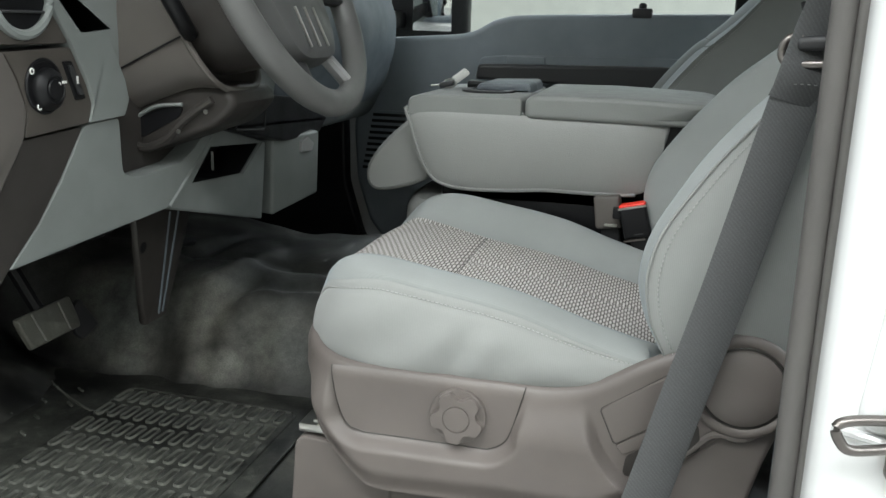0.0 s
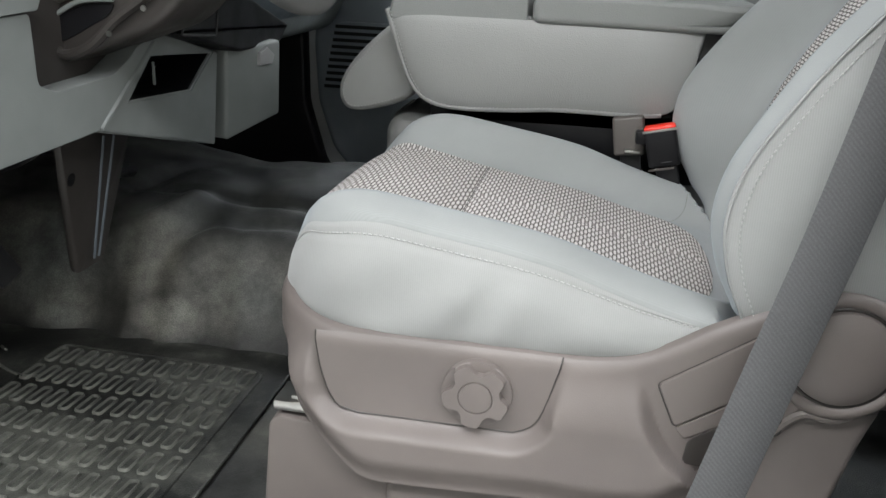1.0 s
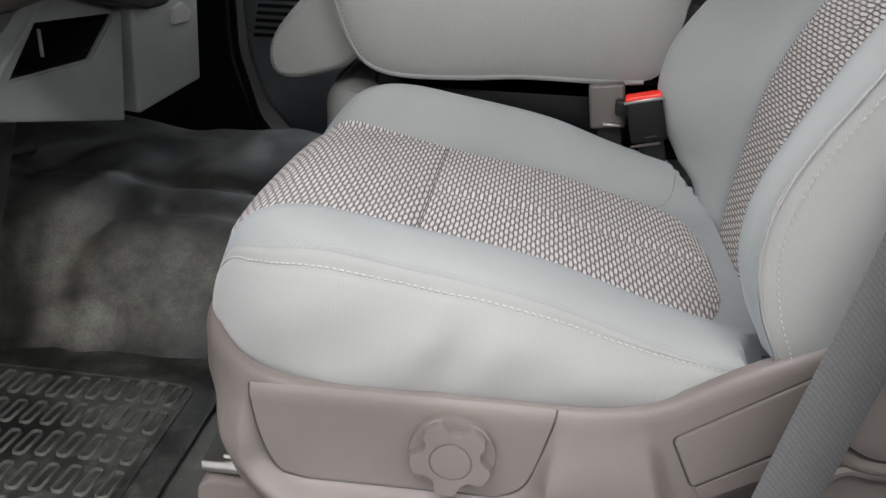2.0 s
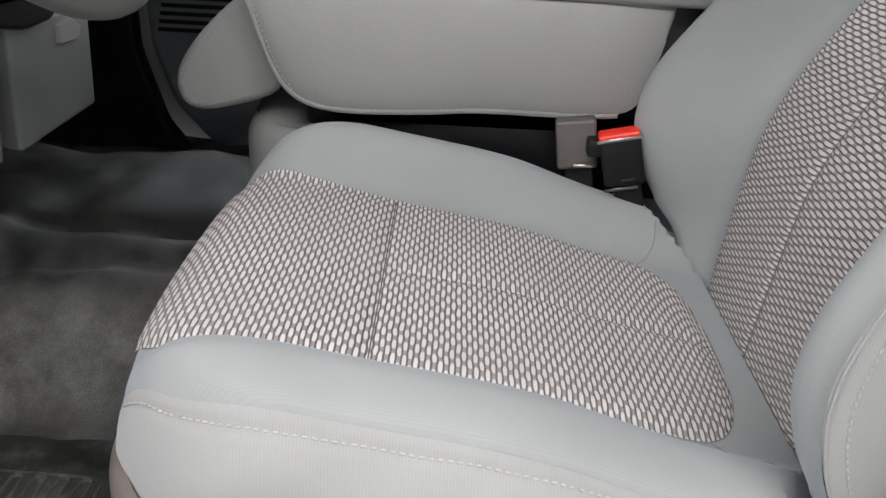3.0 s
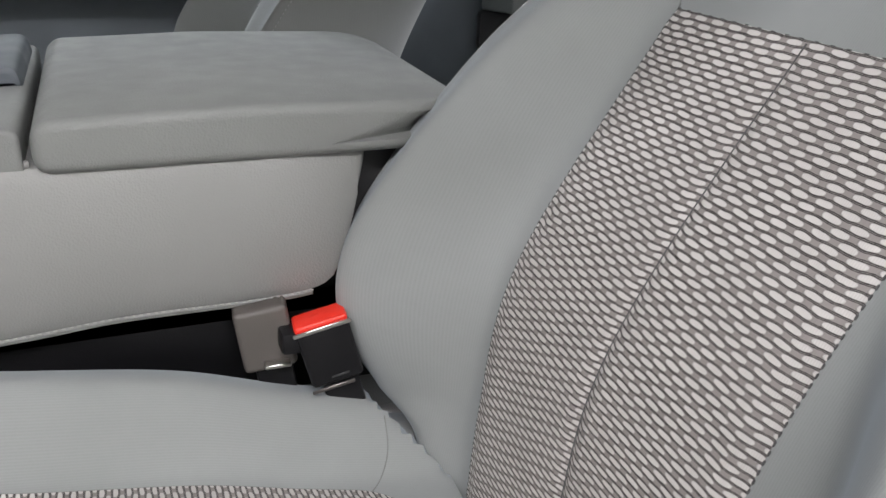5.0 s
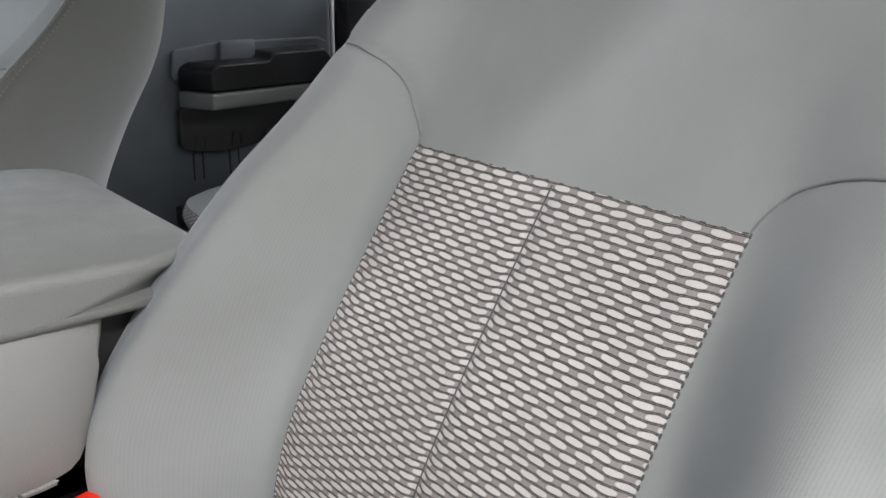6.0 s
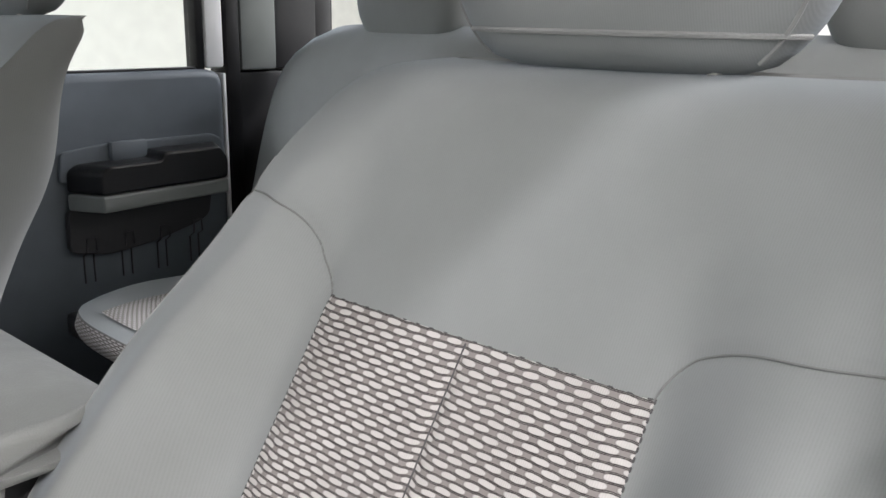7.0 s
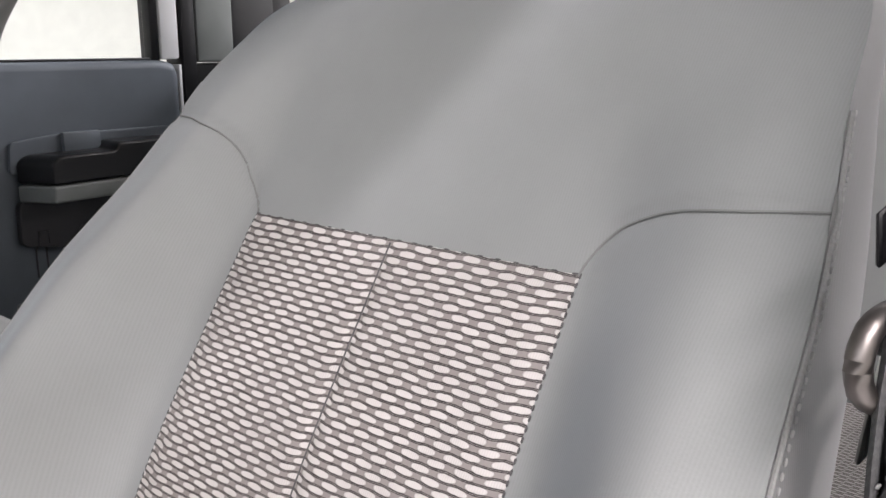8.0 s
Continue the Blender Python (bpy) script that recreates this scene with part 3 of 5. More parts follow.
def shield_face(s, t):
    p, out = shield_rim(s)
    low, top = spl(p.x, SHIELD_LOW), spl(p.x, SHIELD_TOP)
    z = low + (top - low) * t
    roll = -0.011 * (1 - math.sqrt(max(0.0, 1 - max(0.0, (z - top + 0.016) / 0.016) ** 2))) - 0.009 * step(low + 0.03, low, z)
    q = p + out * (shield_out(p.x, z) + roll)
    return (q.x, q.y, z)


def shield_panel(s, t):
    """The switch panel, flush in its hollow."""
    z = 0.2725 + (0.3505 - 0.2725) * t
    a, b = spl(z, PANEL_LEFT), spl(z, PANEL_RIGHT)
    x = a + (b - a) * s
    top = spl(x, SHIELD_TOP)
    roll = 0.011 * (1 - math.sqrt(max(0.0, 1 - max(0.0, (z - top + 0.016) / 0.016) ** 2)))
    return (x, -0.2628 + roll, z)


def front_seat(name, label):
    seat = thing(name, (-0.15, 0, FLOOR), label, "car seat", "front seats")
    cushion = part("seat_cushion", sheet(cushion_top, 84, 60), CLOTH, seat, "smooth grey cloth cushion")
    part("side_skirt", sheet(cushion_skirt, 170, 40, flip=True), CLOTH_SIDE, cushion, "pale ribbed cloth skirt with a stitched top edge")
    part("cushion_insert", sheet(cushion_insert, 72, 96, uv=lambda s, t: ((2 * s - 1) * 0.148, t * 0.465)), TWEED, cushion, "black and cream woven tweed insert")
    rim = [Vector(cushion_skirt(s, 0.09)) + cushion_rim(s)[1] * 0.001 for s in np.linspace(0.04, 0.96, 140)]
    part("stitching", stitches(rim, 0.0036, 0.0017, 0.0009), THREAD, cushion, "pale thread")
    for side in (0, 1):
        part("insert_seam", tube([Vector(cushion_insert(side, t)) - Vector((0, 0, 0.0004)) for t in np.linspace(0.03, 0.99, 60)], 0.0005, 6), GREY_THREAD, cushion)
    part("cross_seam", tube([Vector(cushion_insert(s, (QUILT_X - FRONT - 0.006) / (0.0005 - FRONT))) - Vector((0, 0, 0.0002)) for s in np.linspace(0.01, 0.99, 40)], 0.0008, 6), DARK_THREAD, cushion)
    part("centre_seam", stitches([Vector(cushion_insert(0.5, t)) for t in np.linspace(0.42, 0.99, 40)], 0.0026, 0.0018, 0.0007), DARK_THREAD, cushion)
    for sgn in (-1, 1):
        part("dart_seam", tube([(p.x, sgn * p.y, cushion_z(p.x, sgn * p.y) + 0.0001) for p in curve([(-0.034, 0.134, 0), (-0.022, 0.15, 0), (-0.012, 0.168, 0), (-0.008, 0.19, 0)], 20)], 0.0005, 6), GREY_THREAD, cushion)

    # black tube paints the shadow in the gap between cushion and backrest
    part("gap_shadow", tube(curve([(0.0, -0.233, 0.391), (0.012, -0.238, 0.394), (0.022, -0.241, 0.398), (0.035, -0.2425, 0.404)], 16), 0.004, 8), BLACK, seat)
    back = part("backrest", sheet(back_front, 110, 130, flip=True), CLOTH, seat, "smooth grey cloth backrest with side bolsters")
    part("back_shell", sheet(back_shell, 48, 60), CLOTH_SIDE, back, "pale ribbed cloth sides")
    part("back_insert", sheet(back_insert, 64, 90, uv=lambda s, t: ((2 * s - 1) * 0.13, t * 0.435), flip=True), TWEED, back, "black and cream woven tweed insert")
    for side in (0, 1):
        part("insert_seam", stitches([Vector(back_insert(side, t)) + Vector((0.0002, 0, 0)) for t in np.linspace(0, 1, 60)], 0.0032, 0.0018, 0.0006), DARK_THREAD, back)
    part("top_seam", stitches([Vector(back_insert(s, 1)) + Vector((0.0002, 0, 0)) for s in np.linspace(0, 1, 40)], 0.0035, 0.0075, 0.0005), DARK_THREAD, back)
    part("centre_seam", tube([Vector(back_insert(0.5, t)) - Vector((0.0001, 0, 0)) for t in np.linspace(0, 0.995, 60)], 0.0006, 6), DARK_THREAD, back)
    for sgn in (-1, 1):
        line = curve([(0, y, z) for y, z in (INNER_SEAM if sgn > 0 else BOLSTER_SEAM)], 60)
        part("bolster_seam", tube([back_at(sgn * p.y, back_t(p.z - SEAM_DROP[0])) + Vector((-0.0013, 0, 0)) for p in line], 0.0007, 6), GREY_THREAD, back)
        edge = []
        ridge = []
        for t in np.linspace(0.08, 0.85, 90):
            z = spl(t, BACK_Z)
            w = spl(z, BACK_W)
            p = back_at(sgn * w, t)
            edge.append(Vector(back_shell(0.0034 if sgn > 0 else 0.9966, t)) + Vector((0.0, sgn * 0.0008, 0)))
            ridge.append(p + Vector((0.0015, sgn * 0.0012, 0)))
        part("stitching", stitches(edge), THREAD, back, "pale thread")
        part("piping", tube(ridge, 0.001, 6), CLOTH_SIDE, back)
    head = part("headrest", sheet(headrest_at, 56, 24, close_u=True), CLOTH, seat, "padded grey cloth headrest")
    for sgn in (-1, 1):
        part("headrest_seam", tube([Vector(headrest_at(0.75 + sgn * 0.19, t)) for t in np.linspace(0.05, 0.95, 24)], 0.0016, 8), CLOTH_SIDE, head)
        part("headrest_post", tube([(0.315, sgn * 0.065, 0.82), (0.317, sgn * 0.065, 0.92)], 0.006, 10), STEEL, head)
    lip = [Vector(headrest_at(s, 0)) for s in np.linspace(0, 1, 40, endpoint=False)]
    part("base_seam", tube([Vector(headrest_at(s, 0.13)) for s in np.linspace(0.5, 1, 40)], 0.002, 6), CLOTH_SIDE, head)
    foot = bmesh.new()
    foot.faces.new([foot.verts.new(p) for p in lip])
    part("headrest_base", foot, CHARCOAL, head)

    shield = part("side_shield", thicken(sheet(shield_face, 260, 64), 0.005), SEAT_TAUPE, seat, "grained taupe plastic side shield")
    part("switch_panel", sheet(shield_panel, 40, 24), SEAT_TAUPE, shield, "flat taupe plastic panel")
    joint = [shield_panel(0, t) for t in np.linspace(1, 0, 20)] + [shield_panel(s, 0) for s in np.linspace(0.05, 0.95, 20)] + [shield_panel(1, t) for t in np.linspace(0, 1, 20)]
    part("panel_joint", tube(joint, 0.0008, 6), TAUPE_DARK, shield)
    part("lumbar_knob", star_knob((-0.2145, -0.2615, 0.31), 0.0322, 0.0155), SEAT_TAUPE, seat, "five-lobed taupe plastic hand knob")
    lever = rounded([(-0.058, 0.339), (0.036, 0.404), (0.056, 0.366), (-0.04, 0.3)], 0.005)
    part("lever_joint", prism([(x * 1.022 - 0.0002, 0.352 + (z - 0.352) * 1.04) for x, z in lever], -0.2626, -0.257, 0.0004), TAUPE_DARK, shield)
    part("lever_cover", prism(lever, -0.265, -0.255, 0.0012), SEAT_TAUPE, shield)
    part("lever_lip", prism(rounded([(-0.039, 0.2985), (0.03, 0.344), (0.036, 0.33), (-0.031, 0.288)], 0.004), -0.2638, -0.255, 0.001), SEAT_TAUPE, shield)
    # no recess is cut; the hollow's darkness is in the plate's colour
    part("lever_dark_plate", prism(rounded([(-0.027, 0.288), (0.045, 0.335), (0.05, 0.305), (-0.012, 0.262), (-0.03, 0.264)], 0.006), -0.2628, -0.255, 0.001), TAUPE_DARK, shield, "flat dark plate for the hollow behind the lever")
    recliner = part("recliner_cover", lathe([(0.043, 0), (0.043, 0.008), (0.041, 0.014), (0.032, 0.019), (0.014, 0.021)], (0.0855, -0.254, 0.3815), (0, -1, 0), 48), SEAT_TAUPE, seat, "round taupe plastic recliner cover")
    part("recliner_ring", tube([(0.0855 + 0.0505 * math.cos(a), -0.261, 0.3815 + 0.0505 * math.sin(a)) for a in np.linspace(-2.6, 2.9, 50)], 0.0065, 10), SEAT_TAUPE, recliner)
    part("recliner_groove", tube([(0.0855 + 0.0437 * math.cos(a), -0.2632, 0.3815 + 0.0437 * math.sin(a)) for a in np.linspace(0, math.tau, 50, endpoint=False)], 0.0022, 8, closed=True), TAUPE_DARK, recliner)
    low = rounded([(-0.3, 0.1), (-0.3, 0.21), (-0.06, 0.215), (-0.015, 0.25), (0.04, 0.294), (0.075, 0.33), (0.13, 0.341), (0.116, 0.299), (0.09, 0.19), (0.075, 0.1)], 0.015)
    part("lower_trim", prism(low, -0.255, -0.235, 0.006, 3), SEAT_TAUPE, seat, "grained taupe plastic lower trim")
    part("arm_edge", tube(curve([(0.01, -0.257, 0.277), (0.036, -0.259, 0.299), (0.062, -0.26, 0.325), (0.09, -0.26, 0.324), (0.112, -0.259, 0.339), (0.128, -0.258, 0.362)], 30), 0.0045, 8), SEAT_TAUPE, shield)
    bracket = rounded([(-0.432, 0.1), (-0.422, 0.238), (-0.412, 0.2465), (-0.27, 0.236), (-0.27, 0.1)], 0.01)
    part("front_bracket", prism(bracket, -0.245, -0.205, 0.003), SEAT_TAUPE, seat, "taupe plastic rail cover")
    part("seat_rail", box(-0.418, -0.2, -0.243, -0.2, 0.251, 0.262, 0.002), STEEL, seat, "bright steel rail")
    part("rail_lever", box(-0.4, -0.33, -0.24, -0.215, 0.263, 0.267, 0.001, turn=(4, 3, 0)), STEEL, seat)
    part("seat_pan", box(-0.42, 0.1, -0.2, 0.235, 0.2, 0.335, 0.012), BLACK, seat)
    part("seat_riser", box(-0.4, 0.1, -0.18, 0.2, 0.1, 0.215, 0.01), CHARCOAL, seat)
    return seat


driver_seat = front_seat("driver_seat", "grey cloth truck seat with cream and black tweed inserts")
SEAM_DROP[0] = 0.066
passenger_seat = front_seat("passenger_seat", "grey cloth front passenger seat beside the door")
passenger_seat.matrix_basis = pose(-0.195, 0.86, FLOOR + 0.026)


# ---- centre console, folded down between the seats ----
def console():
    ob = thing("centre_console", (-0.2, 0.42, 0.42), "folded grey vinyl centre console with padded lid and stitched edges", "console")
    side = [(-0.432, 0.604), (-0.418, 0.565), (-0.402, 0.52), (-0.385, 0.493), (-0.36, 0.479), (-0.32, 0.4745), (-0.25, 0.477), (-0.19, 0.4815), (-0.1, 0.4815), (-0.05, 0.484), (-0.032, 0.494), (-0.022, 0.52), (-0.008, 0.58), (-0.006, 0.596)]
    fine = curve([(x, 0, z) for x, z in side], 70)
    outline = [(p.x, p.z) for p in fine] + [(-0.006 - 0.426 * k / 24, 0.5965 + 0.0075 * k / 24) for k in range(1, 24)]
    part("body", prism(outline, 0.241, 0.55, 0.0075, 5, fine=0.01), VINYL, ob, "padded grey vinyl side", 60)

    def side_pad(s, t):
        x = -0.424 + 0.411 * s
        low = spl(x, side) + 0.003
        z = low + (0.599 - low) * t
        edge = min(1.0, 5 * s, 5 * (1 - s))
        return (x, 0.242 - 0.013 * math.sin(math.pi * min(1.0, 0.02 + t * 0.97)) ** 0.6 * math.sin(edge * math.pi / 2), z)

    part("side_pad", sheet(side_pad, 60, 24), VINYL, ob, "padded grey vinyl side")
    seam = [Vector((p.x, 0.2425, p.z)) for p in fine[0:55]]
    part("piping", tube([p + Vector((0, -0.0005, 0)) for p in seam], 0.0028, 8), VINYL, ob)
    part("stitching", stitches([p + Vector((0.004 if p.z > 0.49 else 0.0, -0.0062, 0.0035)) for p in seam]), THREAD, ob, "pale thread")
    part("top_edge", tube(curve([(-0.428, 0.2465, 0.602), (-0.3, 0.2465, 0.6015), (-0.235, 0.2465, 0.601)], 30), 0.003, 8), VINYL, ob)
    tray = rounded([(-0.43, 0.59), (-0.424, 0.62), (-0.41, 0.625), (-0.238, 0.627), (-0.238, 0.59)], 0.009)
    tray_top = part("front_tray", prism(tray, 0.2405, 0.55, 0.0035, 3), VINYL_LID, ob, "smooth grey vinyl tray")
    part("cup_well", lathe([(0.036, 0), (0.046, 0.0), (0.047, 0.004), (0.04, 0.0055), (0.036, 0.001)], (-0.315, 0.36, 0.6255), (0, 0, 1), 32), CHARCOAL, tray_top, "shallow round cup holder")
    part("rear_wall", prism(rounded([(-0.345, 0.622), (-0.335, 0.64), (-0.245, 0.643), (-0.24, 0.622)], 0.008), 0.37, 0.52, 0.006), GREY_BLUE, tray_top, "raised grey divider")
    lid = rounded([(-0.232, 0.596), (-0.232, 0.624), (-0.222, 0.633), (-0.1, 0.635), (0.06, 0.63), (0.084, 0.622), (0.088, 0.606), (0.08, 0.594), (-0.02, 0.594)], 0.014)
    lid_bm = prism(lid, 0.232, 0.55, 0.008, 4, fine=0.008)
    for v in lid_bm.verts:
        if v.co.x > 0.02:
            k = (v.co.x - 0.02) / 0.07
            v.co.y = v.co.y + (0.052 if v.co.y < 0.4 else -0.05) * k * k
    part("lid", lid_bm, VINYL_LID, ob, "grained grey vinyl lid with rounded edges", 60)
    pad = [(-0.43, 0.58), (-0.455, 0.565), (-0.49, 0.53), (-0.512, 0.495), (-0.512, 0.465), (-0.495, 0.452), (-0.46, 0.456), (-0.41, 0.474), (-0.4, 0.5), (-0.41, 0.55)]
    pad_line = curve([(x, 0, z) for x, z in pad], 44, closed=True)
    flap = part("front_pad", prism([(p.x, p.z) for p in pad_line], 0.29, 0.53, 0.008, 4), VINYL, ob, "stitched grey vinyl pad", 60)
    part("stitching", stitches([Vector((p.x, 0.2888, p.z)) + (Vector((-0.455, 0.2888, 0.515)) - Vector((p.x, 0.2888, p.z))).normalized() * 0.0085 for p in pad_line[3:30]]), THREAD, flap, "pale thread")
    # black block and side plate added to stand for shadow under the console
    part("underside", box(-0.372, 0.03, 0.262, 0.54, 0.448, 0.486, 0.01), BLACK, ob, "black block for the shadow under the console")
    part("shadow_plate", box(-0.345, 0.03, 0.262, 0.281, 0.385, 0.484, 0.006), BLACK, ob, "black plate for the shadow beside the centre cushion")
    part("hinge", box(-0.05, 0.05, 0.262, 0.3, 0.49, 0.6, 0.01), CHARCOAL, ob)
    part("hinge_arm", box(0.0, 0.08, 0.29, 0.53, 0.36, 0.6, 0.01), CHARCOAL, ob)
    return ob


console()


def centre_cushion():
    ob = thing("centre_seat_cushion", (-0.25, 0.42, 0), "narrow grey vinyl centre seat cushion under the console", "seat cushion")

    plan = rounded([(-0.45, 0.284), (-0.45, 0.55), (0.075, 0.55), (0.075, 0.284)], 0.06, 8)
    pad = part("pad", prism(plan, 0.235, 0.45, 0.036, 6, "xy"), VINYL, ob, "padded grey vinyl", 60)
    line = curve([(-0.33, 0.293, 0.44), (-0.402, 0.296, 0.439), (-0.434, 0.324, 0.439), (-0.442, 0.386, 0.439), (-0.442, 0.486, 0.439)], 50)
    part("piping", tube(line, 0.0028, 8), VINYL, ob)
    part("stitching", stitches([p + Vector((0.007, 0.005, 0.0045)) for p in line]), THREAD, pad, "pale thread")
    part("base", box(-0.4, 0.06, 0.3, 0.53, FLOOR, 0.26, 0.01), CHARCOAL, ob)
    return ob


centre_cushion()


# ---- seat belts and buckles ----
def ribbon(path, width, across, thick=0.0016):
    """A flat strap along a path; across: its breadth's direction."""
    P = curve(path, 60)
    w = Vector(across).normalized()
    bm = bmesh.new()
    rows = []
    for i, p in enumerate(P):
        d = (P[min(i + 1, 59)] - P[max(i - 1, 0)]).normalized()
        side = (w - d * w.dot(d)).normalized()
        n = d.cross(side)
        rows.append([bm.verts.new(p + side * a * width / 2 + n * b * thick) for a, b in ((-1, 0), (-0.9, 1), (0.9, 1), (1, 0), (0.9, -1), (-0.9, -1))])
    for a, b in zip(rows, rows[1:]):
        for k in range(6):
            bm.faces.new((a[k], a[(k + 1) % 6], b[(k + 1) % 6], b[k]))
    bmesh.ops.recalc_face_normals(bm, faces=bm.faces[:])
    return bm, P


def seat_belt():
    ob = thing("seat_belt", (-0.04, -0.33, FLOOR), "dark grey woven seat belt with a black latch tongue", "seat belt")
    strap, line = ribbon([(-0.045, -0.318, FLOOR), (-0.002, -0.306, 0.27), (0.025, -0.3, 0.38), (0.056, -0.291, 0.5), (0.104, -0.268, 0.7), (0.124, -0.274, 0.78), (0.148, -0.3, 0.88), (0.21, -0.37, 1.08)], 0.047, (1, 0.18, 0))
    part("webbing", strap, BELT, ob, "ribbed dark grey webbing")
    tongue = part("latch_tongue", box(0.094, 0.14, -0.278, -0.262, 0.724, 0.738, 0.006, 4, turn=(0, -5, -10)), CHARCOAL, ob, "charcoal plastic latch head")
    part("slot_bar", tube(curve([(0.1, -0.268, 0.736), (0.088, -0.266, 0.734), (0.083, -0.265, 0.724), (0.085, -0.267, 0.714), (0.096, -0.272, 0.711), (0.126, -0.279, 0.713), (0.138, -0.277, 0.722)], 30), 0.0042, 10), DARK_STEEL, tongue, "rounded grey slot bar")
    fold, _ = ribbon([(0.094, -0.272, 0.676), (0.101, -0.2755, 0.697), (0.106, -0.274, 0.717)], 0.043, (1, 0.18, 0))
    part("folded_webbing", fold, BELT, tongue)
    part("fold_stitching", stitches([(0.078, -0.2745, 0.69), (0.1, -0.2785, 0.693), (0.121, -0.282, 0.692)], 0.003, 0.002, 0.0006), GREY_THREAD, tongue)
    part("plate", box(0.11, 0.13, -0.264, -0.262, 0.68, 0.72, 0.001, 1, turn=(6, 0, 0)), STEEL, tongue, "steel latch plate")
    part("tag", box(0.096, 0.12, -0.2655, -0.2635, 0.752, 0.77, 0.0008, 1, turn=(0, -14, -6)), BLACK, ob, "small black sewn tag")
    part("anchor", box(-0.07, -0.02, -0.335, -0.3, FLOOR, 0.14, 0.006), BLACK, ob)
    return ob


seat_belt()


def buckle(x, y, z, tint, button, lean, name_label):
    ob = thing("belt_buckle", (x, y, z - 0.12), name_label, "buckle", "belt buckles")
    turn = pose(x, y, z, 0, lean, -6)

    def placed(bm):
        bm.transform(turn)
        return bm

    part("housing", placed(box(-0.0205, 0.0205, -0.0125, 0.0125, -0.056, -0.004, 0.004, 3)), tint, ob, "moulded plastic housing")
    if button:
        cap = box(-0.0205, 0.0205, -0.0118, 0.0118, -0.0075, -0.001, 0.0028, 3)
        for v in cap.verts:
            v.co.z += 0.003 * (1 if v.co.y > 0 else -0.4) if v.co.z > 0 else 0
        part("release_button", placed(cap), RED, ob, "glossy red release button")
        part("rim", placed(box(-0.0222, 0.0222, -0.0132, -0.0118, -0.0085, -0.005, 0.0006, 1)), STEEL, ob)
        part("lower_edge", placed(box(-0.0215, 0.012, -0.0133, -0.012, -0.0595, -0.0565, 0.0005, 1)), DARK_STEEL, ob)
        part("mark", placed(box(-0.004, 0.01, -0.0131, -0.0123, -0.05, -0.0485, 0.0003, 1)), CHARCOAL, ob)
    part("stalk", placed(box(-0.013, 0.016, -0.006, 0.006, -0.14, -0.055, 0.003)), BLACK, ob)
    return ob


buckle(-0.053, 0.214, 0.478, BLACK, True, -14, "black seat belt buckle with a red release button")
second = buckle(-0.094, 0.236, 0.486, TAUPE, False, -8, "taupe seat belt buckle seen end on")
part("plate", box(-0.094, -0.074, 0.214, 0.222, 0.436, 0.4395, 0.0008, 1), STEEL, second, "bright steel edge")
part("latch", box(-0.082, -0.066, 0.206, 0.226, 0.45, 0.468, 0.003), BLACK, second)


# ---- cab floor ----
# creases of the vinyl: place, turn, length, width, height
FOLDS = [(-0.7, 0.245, 0.5, 0.05, 0.014, -0.022), (-0.73, 0.225, 0.55, 0.06, 0.016, 0.016), (-0.66, 0.265, 0.4, 0.07, 0.018, 0.014), (-0.76, 0.26, 0.9, 0.05, 0.016, -0.014),
         (-0.79, 0.3, 1.1, 0.07, 0.02, 0.018), (-0.75, 0.17, 1.5, 0.06, 0.022, 0.014), (-0.82, 0.17, 1.4, 0.07, 0.024, 0.018), (-0.88, 0.19, 1.7, 0.08, 0.03, -0.014),
         (-0.95, 0.21, 1.5, 0.09, 0.034, 0.022), (-0.6, 0.3, 0.1, 0.12, 0.016, -0.01), (-0.86, 0.4, 1.0, 0.08, 0.02, -0.016), (-0.64, 0.2, 1.7, 0.05, 0.02, 0.01)]


def floor_z(x, y):
    hump = 0.15 * step(0.15, 0.265, y) + 0.055 * step(0.22, 0.44, y)
    hump *= step(0.72, 0.58, y) * (0.97 + 0.22 * step(-0.7, -1.15, x))
    hump -= 0.008 * math.exp(-(((y - 0.36) / 0.012) ** 2))
    toe = 0.75 * max(0.0, -x - 0.98 - 0.1 * step(0.0, 0.2, y)) ** 1.15
    folds = 0.0
    for fx, fy, turn, length, wide, tall in FOLDS:
        dx, dy = x - fx, y - fy
        a, b = dx * math.cos(turn) + dy * math.sin(turn), dy * math.cos(turn) - dx * math.sin(turn)
        folds += tall * math.exp(-((a / length) ** 2) - ((b / wide) ** 2))
    roll = 0.014 * noise.noise(Vector((x * 6, y * 5, 0))) + 0.007 * noise.noise(Vector((x * 15, y * 15, 2)))
    roll *= step(0.16, 0.26, y + max(0, -x - 0.9))
    return FLOOR - 0.006 + hump + min(toe, 0.6) + folds * step(0.12, 0.2, y) + roll


def floor_at(s, t):
    x, y = -1.42 + 2.72 * s, -0.42 + 1.68 * t
    return (x, y, floor_z(x, y))


floor = solid("floor", thicken(sheet(floor_at, 300, 190), 0.02), VINYL_FLOOR, "creased black vinyl cab floor, dusty and worn", kind="structure")


def rib_mesh(w, h, line, tall):
    """One raised oblong ring of the mat."""
    bm = bmesh.new()
    rings = []
    for grow, z in ((0, 0), (line * 0.3, tall), (line * 0.7, tall), (line, 0)):
        a, b = w / 2 - grow, h / 2 - grow
        c = 0.003
        rings.append([bm.verts.new((px, py, z)) for px, py in ((-a + c, -b), (a - c, -b), (a, -b + c), (a, b - c), (a - c, b), (-a + c, b), (-a, b - c), (-a, -b + c))])
    for r0, r1 in zip(rings, rings[1:]):
        for k in range(8):
            bm.faces.new((r0[k], r0[(k + 1) % 8], r1[(k + 1) % 8], r1[k]))
    return bm


